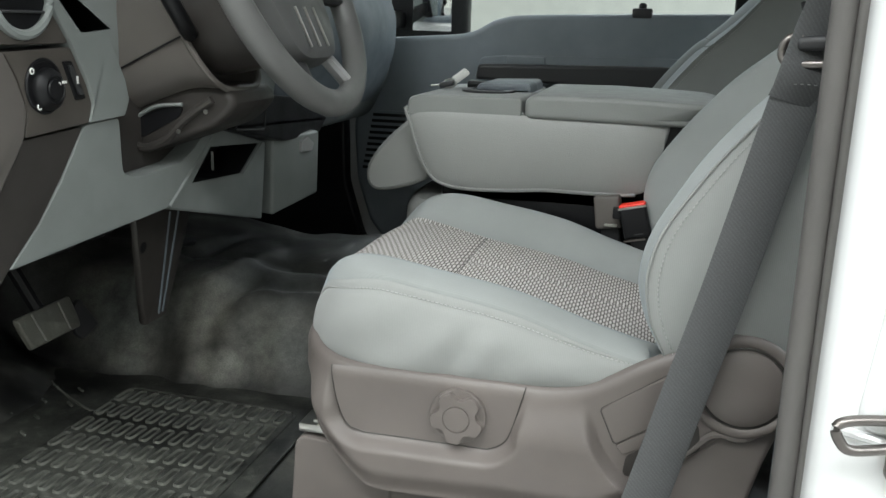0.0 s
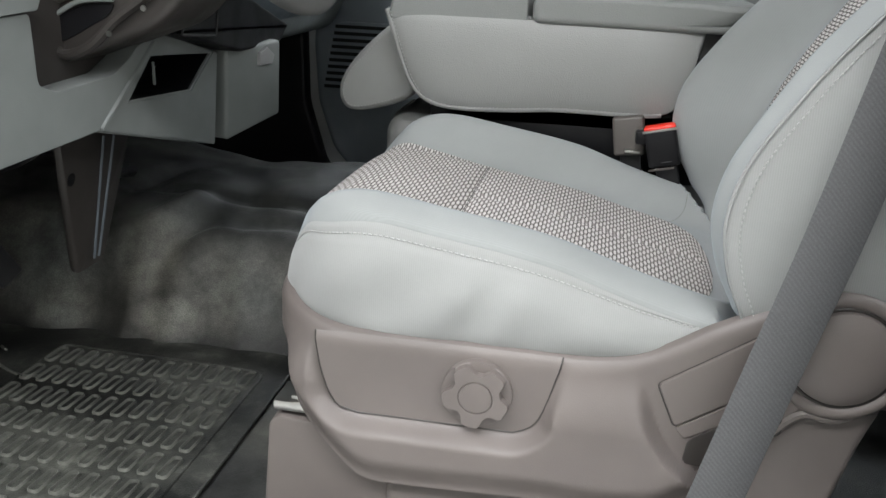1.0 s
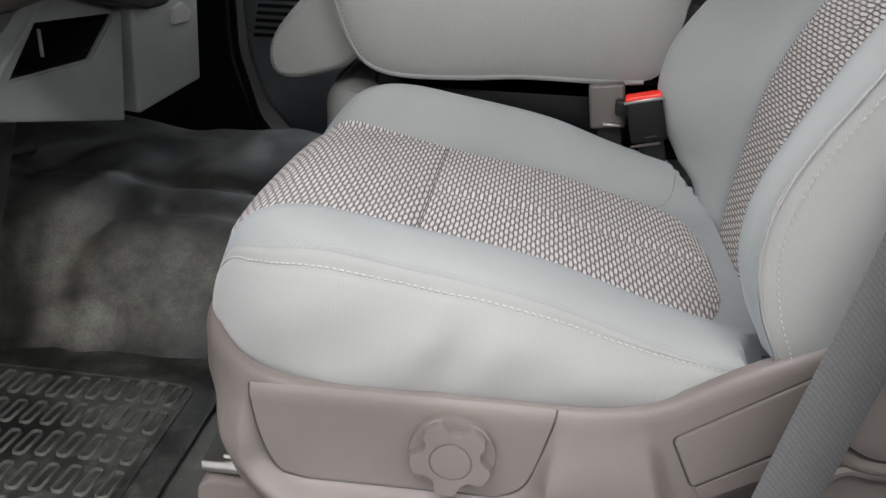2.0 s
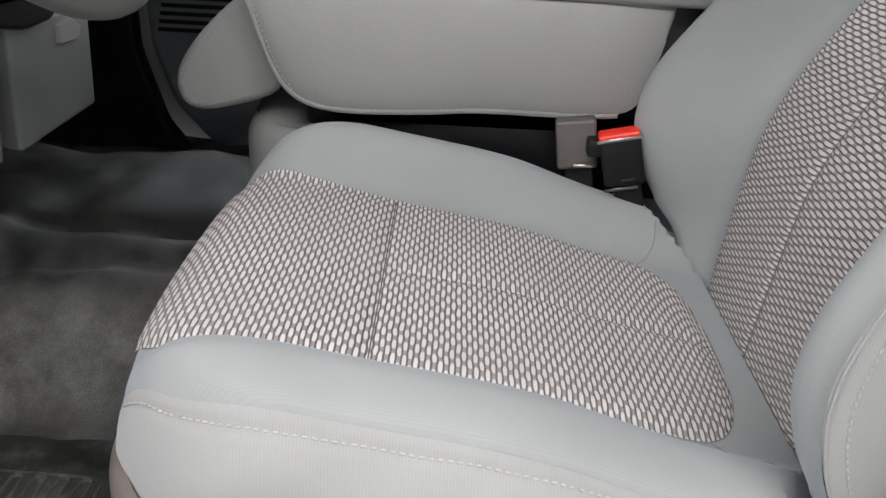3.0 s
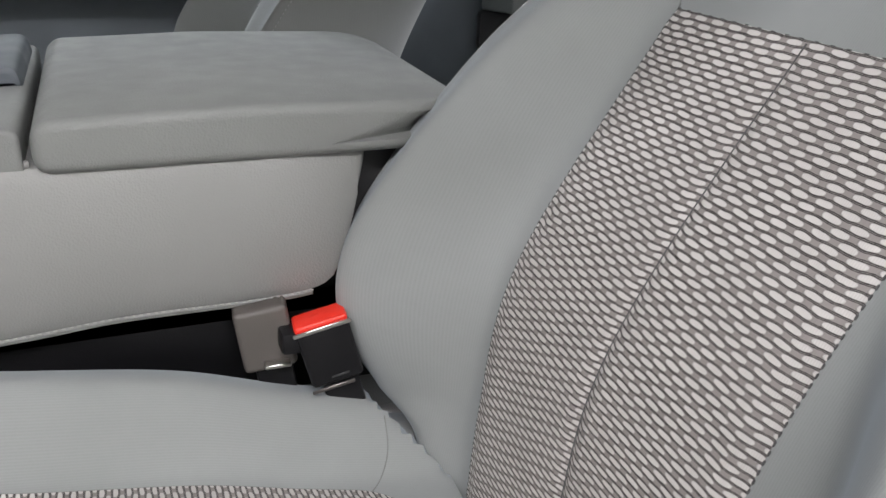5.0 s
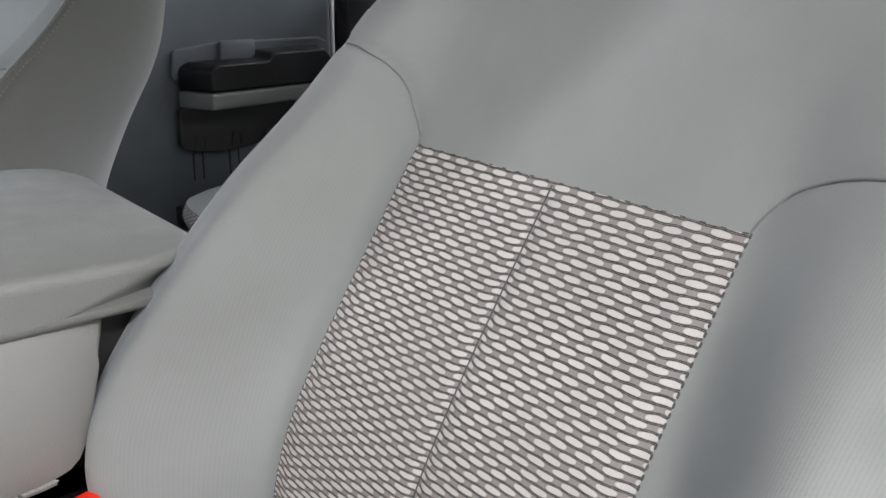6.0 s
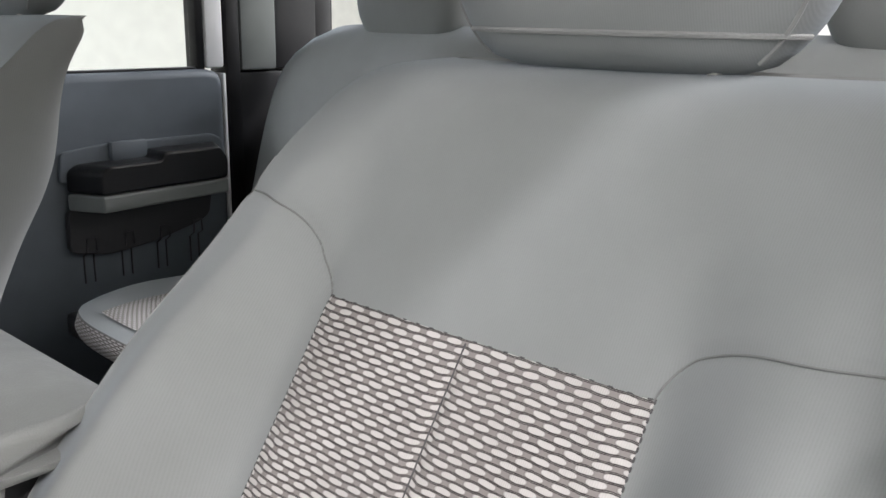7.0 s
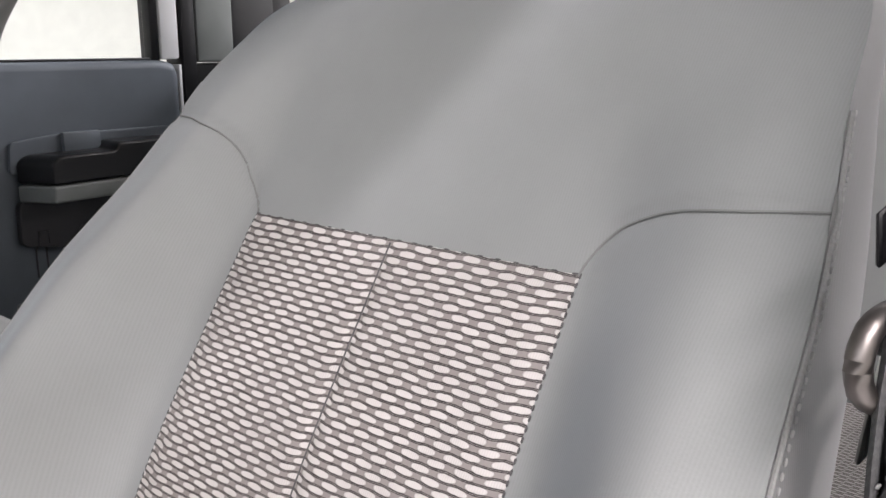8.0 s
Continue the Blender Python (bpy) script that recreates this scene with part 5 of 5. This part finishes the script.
# ---- passenger door ----
def passenger_door():
    ob = thing("door_1", (-0.4, 1.24, 0.1), "closed blue-grey passenger door with a dark pull recess and speaker grille", "door", kind="structure")
    out = [(-0.86, 0.45), (-0.83, 0.69), (-0.76, 0.698), (-0.56, 0.712), (-0.52, 0.722), (-0.47, 0.752), (-0.42, 0.764), (-0.3, 0.77), (0.14, 0.782), (0.16, 0.2), (0.1, 0.05), (-0.66, 0.06), (-0.74, 0.1), (-0.81, 0.18), (-0.85, 0.3)]
    part("panel", prism(rounded(out, 0.02), 1.2, 1.26, 0.014, 4), DOOR_BLUE_LIT, ob, "blue-grey moulded plastic panel")
    shelf = rounded([(-0.52, 0.585), (-0.5, 0.655), (-0.43, 0.662), (0.06, 0.668), (0.06, 0.58)], 0.012)
    part("pull_recess", prism(shelf, 1.192, 1.201, 0.003), DOOR_BLUE_LIT, ob, "slate-grey raised trim")
    dark = rounded([(-0.502, 0.6), (-0.495, 0.638), (-0.43, 0.64), (0.03, 0.648), (0.03, 0.59)], 0.008)
    part("armrest", prism(dark, 1.13, 1.193, 0.008, 3), CHARCOAL, ob, "charcoal armrest")
    part("handle_cup", box(-0.43, -0.33, 1.184, 1.195, 0.636, 0.66, 0.004), DOOR_BLUE_LIT, ob, "small door pull")
    part("lock_button", lathe([(0.01, 0), (0.01, 0.016), (0.006, 0.021)], (-0.09, 1.21, 0.782), (0, 0, 1), 14), BLACK, ob)
    part("lock_seat", box(-0.115, -0.065, 1.196, 1.23, 0.765, 0.79, 0.005), CHARCOAL, ob)
    grille = part("speaker_grille", prism(rounded([(-0.84, 0.33), (-0.8, 0.5), (-0.63, 0.5), (-0.61, 0.33)], 0.03), 1.192, 1.201, 0.003), DOOR_BLUE_LIT, ob, "slotted speaker grille")
    for k in range(10):
        z = 0.335 + 0.0165 * k
        x = -0.842 + 0.2 * (z - 0.27) * 1.0
        part("slot", box(x, x + 0.2, 1.1895, 1.1925, z, z + 0.0085, 0.001, 1), BLACK, grille)
    part("map_pocket", prism(rounded([(-0.6, 0.12), (-0.58, 0.3), (0.05, 0.32), (0.08, 0.12)], 0.03), 1.15, 1.201, 0.01, 3), DOOR_BLUE_LIT, ob)
    part("window_frame", box(0.135, 0.165, 1.215, 1.25, 0.78, 1.3, 0.004), BLACK, ob, "black window post")
    pane = part("pane", box(-0.83, 0.14, 1.232, 1.235, 0.69, 1.28, 0), GLASS, ob, "clear window glass")
    pane.visible_shadow = False
    return ob


passenger_door()


def kick_panel():
    ob = solid("kick_panel", prism(rounded([(-1.3, 0.0), (-1.3, 0.55), (-0.87, 0.55), (-0.865, 0.3), (-0.82, 0.15), (-0.75, 0.06), (-0.66, 0.0)], 0.02), 1.15, 1.2, 0.008), BLACK, "black plastic kick panel ahead of the door", kind="structure")
    return ob


kick_panel()


def side_mirror():
    ob = thing("side_mirror", (-0.74, 1.26, 0.7), "black folding towing mirror outside the passenger window", "mirror")
    shell = part("housing", box(-0.86, -0.6, 1.46, 1.54, 0.68, 1.02, 0.025, 4), BLACK, ob, "black plastic housing")
    part("mirror_glass", box(-0.765, -0.645, 1.452, 1.459, 0.715, 0.99, 0.004), MIRROR, shell, "mirror glass")
    part("arm", box(-0.83, -0.79, 1.24, 1.48, 0.72, 0.77, 0.01), BLACK, ob)
    part("sail", prism([(-0.84, 0.7), (-0.84, 0.9), (-0.78, 0.76), (-0.76, 0.7)], 1.215, 1.25, 0.005), BLACK, ob, "black sail trim")
    return ob


side_mirror()


# ---- rear door and rear bench ----
def rear_door():
    ob = thing("door_2", (0.6, 1.24, 0.1), "closed blue-grey rear door with a dark armrest and map pocket", "door", kind="structure")
    out = [(0.24, 0.1), (0.24, 0.79), (0.762, 0.79), (0.792, 0.782), (0.8, 0.76), (0.8, 0.1)]
    part("panel", prism(rounded(out, 0.02), 1.22, 1.28, 0.016, 4), GREY_BLUE, ob, "blue-grey moulded plastic panel")
    part("painted_edge", box(0.801, 0.808, 1.225, 1.3, 0.1, 0.78, 0.002), WHITE, ob, "white painted door edge")
    dent = rounded([(0.445, 0.6), (0.45, 0.655), (0.53, 0.664), (0.76, 0.664), (0.785, 0.65), (0.785, 0.6)], 0.01)
    part("upper_trim", prism(dent, 1.212, 1.221, 0.003), GREY_BLUE, ob, "slate-grey trim")
    part("pull_cup", box(0.54, 0.611, 1.2, 1.214, 0.626, 0.667, 0.003), GREY_BLUE, ob, "small door pull")

    def tapered(outline, r, seg):
        bm = prism(outline, 1.145, 1.214, r, seg)
        for v in bm.verts:
            v.co.x = 0.617 + (v.co.x - 0.617) * (1 - 0.2 * step(1.214, 1.145, v.co.y))
        return bm

    arm = rounded([(0.456, 0.583), (0.457, 0.622), (0.475, 0.633), (0.605, 0.634), (0.614, 0.648), (0.762, 0.648), (0.783, 0.625), (0.782, 0.586)], 0.01)
    part("armrest", tapered(arm, 0.005, 4), GLOSS_BLACK, ob, "black moulded armrest")
    band = rounded([(0.456, 0.551), (0.456, 0.5815), (0.782, 0.5845), (0.782, 0.556)], 0.006)
    part("grey_band", tapered(band, 0.005, 3), GREY, ob, "grey moulded band")
    pocket = rounded([(0.45, 0.474), (0.452, 0.552), (0.748, 0.555), (0.74, 0.505), (0.715, 0.492), (0.62, 0.47), (0.53, 0.46)], 0.014)
    # plate stands on the panel; the pocket's dark inside is in its colour
    part("pocket_dark_plate", prism(pocket, 1.204, 1.2215, 0.002), CHARCOAL, ob, "flat charcoal plate in place of the map pocket opening")
    for x in (0.479, 0.554, 0.628, 0.701):
        slot = [(x, 1.2195, 0.41), (x, 1.2195, 0.462), (x, 1.2035, 0.472), (x + 0.001, 1.2035, 0.497), (x + 0.018, 1.2035, 0.497), (x + 0.019, 1.2035, 0.474), (x + 0.019, 1.2195, 0.464), (x + 0.019, 1.2195, 0.41)]
        part("pocket_groove", tube(slot, 0.0016, 6), CHARCOAL, ob)
    part("window_post", box(0.746, 0.764, 1.23, 1.27, 0.785, 1.3, 0.003), BLACK, ob, "black window post")
    part("sill_seal", box(0.24, 0.745, 1.232, 1.246, 0.788, 0.794, 0.002), BLACK, ob)
    pane = part("pane", box(0.2, 0.745, 1.252, 1.255, 0.78, 1.28, 0), GLASS, ob, "clear window glass")
    pane.visible_shadow = False
    part("outer_post", box(0.765, 0.806, 1.225, 1.3, 0.79, 1.3, 0.006), WHITE, ob, "white painted door frame")
    ob.location += Vector((0.04, 0, -0.005))
    return ob


rear_door()


def rear_bench(y0, y1, label, side=0.0):
    ob = thing("rear_bench", (0.6, (y0 + y1) / 2, 0), label, "bench seat", "rear seats")
    mid, half = (y0 + y1) / 2, (y1 - y0) / 2

    def pad(s, t):
        a = 2 * s - 1
        y = mid + half * a
        x = 0.378 + 0.487 * t + 0.1 * abs(a) ** 5 * (1 - t)
        return (x, y, 0.452 - 0.018 * abs(a) ** 6 - 0.02 * (1 - t) ** 8 - 0.03 * t)

    def pad_insert(s, t):
        a = 2 * s - 1
        p = Vector(pad(0.5 + 0.3 * a, 0.055 + 0.86 * t))
        return p + Vector((0, 0, 0.003))

    def lip(s, t):
        p = Vector(pad(s, 0))
        return (p.x - 0.006 * math.sin(math.pi * t), p.y, p.z - 0.036 * t)

    def lip_insert(s, t):
        p = Vector(lip(0.14 + 0.72 * s, t))
        return p + Vector((-0.003, 0, 0))

    c = part("seat_cushion", sheet(pad, 30, 20), CLOTH, ob, "grey cloth cushion")
    part("cushion_insert", sheet(pad_insert, 30, 20, uv=lambda s, t: (s * half * 1.44, t * 0.45)), TWEED, c, "black and cream tweed insert")
    part("front_lip", sheet(lip, 30, 6, flip=True), CLOTH_SIDE, c)
    part("lip_insert", sheet(lip_insert, 30, 6, uv=lambda s, t: (s * half * 1.44, t * 0.05), flip=True), TWEED, c)
    part("seat_pan", box(0.41, 0.88, y0 + 0.02, y1 - 0.02, 0.37, 0.41, 0.008), BLACK, ob, "black seat pan")
    part("base", box(0.5, 0.88, y0 + 0.04, y1 - 0.04, FLOOR, 0.38, 0.01), BLACK, ob)

    def back(s, t):
        a = 2 * s - 1
        w = (half + side) * (1 - 0.08 * t**5)
        y = mid + w * a
        return (0.86 + 0.12 * t + 0.02 * abs(a) ** 6 + 0.05 * t**14, y, 0.38 + 0.444 * t - 0.03 * abs(a) ** 8 * t**4 - 0.012 * t**14)

    b = part("backrest", thicken(sheet(back, 30, 24), 0.07), CLOTH, ob, "grey cloth backrest")
    part("back_seam", tube([Vector(back(s, 0.82)) - Vector((0.001, 0, 0)) for s in np.linspace(0.02, 0.98, 24)], 0.0012, 6), GREY_THREAD, b)
    return ob


rear_bench(0.38, 1.095, "grey cloth rear bench section with tweed cushion by the door", 0.05)
rear_bench(-0.3, 0.37, "grey cloth rear bench section behind the driver")


def rear_headrest(y, label):
    ob = thing("rear_headrest", (1.0, y, 0.84), label, "headrest", "rear headrests")

    def pad(s, t):
        a = math.tau * s
        c, q = math.cos(a), math.sin(a)
        k = math.sin(math.pi * min(0.96, max(0.04, t))) ** 0.25
        return (1.01 + 0.05 * k * math.copysign(abs(q) ** 0.7, q), y + 0.135 * k * math.copysign(abs(c) ** 0.4, c), 0.832 + 0.18 * t)

    h = part("pad", sheet(pad, 40, 16, close_u=True), CLOTH, ob, "grey cloth pad")
    foot = bmesh.new()
    foot.faces.new([foot.verts.new(pad(s, 0)) for s in np.linspace(0, 1, 40, endpoint=False)])
    part("underside", foot, CHARCOAL, h)
    for d in (-0.055, 0.055):
        part("post", tube([(1.0, y + d, 0.81), (1.0, y + d, 0.9)], 0.006, 8), STEEL, ob)
        part("post_collar", box(0.95, 1.02, y + d - 0.03, y + d + 0.03, 0.812, 0.835, 0.004), BLACK, ob)
    return ob


rear_headrest(0.85, "grey cloth rear headrest by the door")
rear_headrest(-0.02, "grey cloth rear headrest behind the driver")


# ---- things on the console ----
def keys():
    ob = thing("key_bunch", (-0.37, 0.42, 0.626), "bunch of keys with a white paper tag on the console tray", "keys")
    part("tag", box(-0.392, -0.362, 0.395, 0.425, 0.642, 0.654, 0.003, turn=(0, -38, 20)), LAMP_GREY, ob, "white key tag")
    for k in range(3):
        part("tag_line", box(-0.3815 + 0.007 * k, -0.379 + 0.007 * k, 0.398, 0.418, 0.6486 + 0.005 * k, 0.6492 + 0.005 * k, 0, turn=(0, -38, 20)), GREY, ob)
    part("ring", tube([(-0.397 + 0.012 * math.cos(a), 0.41 + 0.009 * math.sin(a), 0.634 + 0.007 * math.sin(a)) for a in np.linspace(0, math.tau, 24, endpoint=False)], 0.0014, 6, closed=True), STEEL, ob)
    part("key", box(-0.43, -0.4, 0.4, 0.41, 0.629, 0.632, 0.001, turn=(0, -4, 8)), STEEL, ob, "steel key")
    part("key_head", box(-0.415, -0.388, 0.396, 0.42, 0.628, 0.638, 0.003, turn=(0, -14, 8)), CHARCOAL, ob, "grey key head")
    part("fob", box(-0.362, -0.325, 0.395, 0.42, 0.627, 0.641, 0.004, turn=(0, 4, 0)), BLACK, ob, "black remote fob")
    return ob


keys()


# ---- cab shell ----
def pillar_b():
    ob = thing("pillar", (0.2, -0.4, 0.0), "white painted door pillar with grey trim and rubber seal", "pillar", kind="structure")
    part("inner_trim", prism(rounded([(0.107, 0.0), (0.107, 1.2), (0.34, 1.2), (0.34, 0.0)], 0.012), -0.405, -0.345, 0.012, 3), TRIM_SHADED, ob, "blue-grey plastic trim with shade in its colour")
    part("door_seal", tube([(0.1065 + 0.0012 * math.sin(k * 0.4), -0.425, 0.02 + 0.06 * k) for k in range(22)], 0.0105, 12), SEAL, ob, "soft grey-brown rubber seal")
    part("seal_lip", tube([(0.1195 + 0.0012 * math.sin(k * 0.4), -0.432, 0.02 + 0.06 * k) for k in range(22)], 0.005, 10), SEAL, ob)
    bm = prism(rounded([(0.12, -0.02), (0.12, 1.3), (0.42, 1.3), (0.42, -0.02)], 0.01), -0.47, -0.41, 0.02, 4)
    part("outer_skin", bm, WHITE, ob, "glossy white painted steel")
    part("jamb_step", prism(rounded([(0.145, 0.44), (0.16, 0.6), (0.40, 0.6), (0.40, 0.44)], 0.02), -0.478, -0.465, 0.006, 3), WHITE, ob)
    part("jamb_crease", tube(curve([(0.13, -0.471, 0.44), (0.2, -0.4725, 0.425), (0.3, -0.473, 0.395), (0.41, -0.472, 0.36)], 24), 0.004, 8), WHITE, ob)
    bolt = part("striker_plate", box(0.17, 0.195, -0.488, -0.468, 0.404, 0.48, 0.006, 3), DARK_STEEL, ob, "steel striker plate")
    wire = curve([(0.182, -0.48, 0.456), (0.142, -0.492, 0.457), (0.127, -0.496, 0.452), (0.131, -0.498, 0.44), (0.142, -0.496, 0.434), (0.182, -0.482, 0.436)], 40)
    part("striker_loop", tube(wire, 0.0042, 10), DARK_STEEL, bolt, "bent steel striker loop")
    for z in (0.414, 0.47):
        part("bolt", lathe([(0.007, 0), (0.006, 0.004)], (0.184, -0.487, z), (0, -1, 0), 12), DARK_STEEL, bolt)
    return ob


pillar_b()


def belt_anchor_clutter():
    ob = thing("lower_pillar_trim", (0.16, -0.36, 0.0), "blue-grey plastic trim at the foot of the door pillar", "trim", kind="structure")
    part("trim", box(0.1, 0.34, -0.36, -0.3, 0.0, 0.26, 0.02, 3), TRIM_SHADED, ob)
    return ob


belt_anchor_clutter()
solid("sill", box(-1.3, 1.1, -0.5, -0.41, -0.12, 0.085, 0.012), WHITE, "white painted door sill", kind="structure")
solid("wall_rear_left", box(0.42, 1.2, -0.47, -0.4, -0.02, 0.79, 0.01), TRIM_SHADED, "closed rear door beside the bench", kind="structure")
solid("pillar_c_left", box(1.02, 1.2, -0.46, -0.4, 0.79, 1.3, 0.01), GREY_BLUE, "grey rear pillar trim", kind="structure")
solid("pillar_c_right", box(0.888, 0.978, 1.225, 1.28, 0.778, 1.32, 0.008), GREY, "grey rear pillar trim", kind="structure")
solid("pillar_c_right_foot", box(0.858, 1.2, 1.235, 1.3, 0.0, 0.776, 0.008), BLACK, "black lower rear pillar", kind="structure")
solid("pillar_c_right_rear", box(0.983, 1.095, 1.235, 1.3, 0.778, 1.32, 0.008), CHARCOAL, "charcoal rear pillar trim", kind="structure")
solid("pillar_seal", box(0.853, 0.886, 1.225, 1.29, 0.1, 1.3, 0.006), BLACK, "black rubber door seal", kind="structure")
solid("wall_back", box(1.1, 1.2, -0.42, 1.28, -0.02, 0.8, 0.01), CHARCOAL, "dark rear wall of the cab", kind="structure")
solid("window_rear_frame", box(1.1, 1.16, 1.25, 1.28, 0.8, 1.3, 0.02), CHARCOAL, "dark frame beside the rear window", kind="structure")
solid("wall_front", box(-1.5, -1.4, -0.44, 1.28, -0.1, 0.92, 0.01), CHARCOAL, "dark front bulkhead", kind="structure")
solid("wall_front_left", box(-1.42, -0.98, -0.46, -0.42, -0.02, 0.85, 0.01), CHARCOAL, "dark kick panel ahead of the door opening", kind="structure")
solid("wall_right", box(-1.42, 1.1, 1.285, 1.33, -0.1, 0.69, 0.01), WHITE, "white outer skin of the cab", kind="structure")
solid("ceiling", box(-0.72, 1.2, -0.395, 1.3, 1.3, 1.36, 0.03, 3), HEADLINER, "grey cloth headliner", kind="structure")
for y in (-0.44, 1.28):
    bar = tube([(-1.3, y, 0.9), (-0.72, y, 1.32)], 0.035, 10)
    solid("pillar_a", bar, GREY, "grey windscreen pillar", kind="structure")

# ---- hall round the truck ----
solid("ground", box(-9, 9, -8, 8, -0.95, -0.85, 0), CONCRETE, "grey concrete hall floor", kind="structure")
solid("wall_hall_left", box(-9, 9, -8.1, -8, -0.85, 3.2, 0), WALL_PAINT, "pale painted hall wall", kind="structure")
solid("wall_hall_right", box(-9, 9, 8, 8.1, -0.85, 3.2, 0), WALL_PAINT, "pale painted hall wall", kind="structure")
solid("wall_hall_front", box(-9.1, -9, -8, 8, -0.85, 3.2, 0), WALL_PAINT, "pale painted hall wall", kind="structure")
solid("wall_hall_back", box(9, 9.1, -8, 8, -0.85, 3.2, 0), WALL_PAINT, "pale painted hall wall", kind="structure")
solid("ceiling_hall", box(-9, 9, -8, 8, 3.2, 3.3, 0), WALL_PAINT, "white hall ceiling", kind="structure")
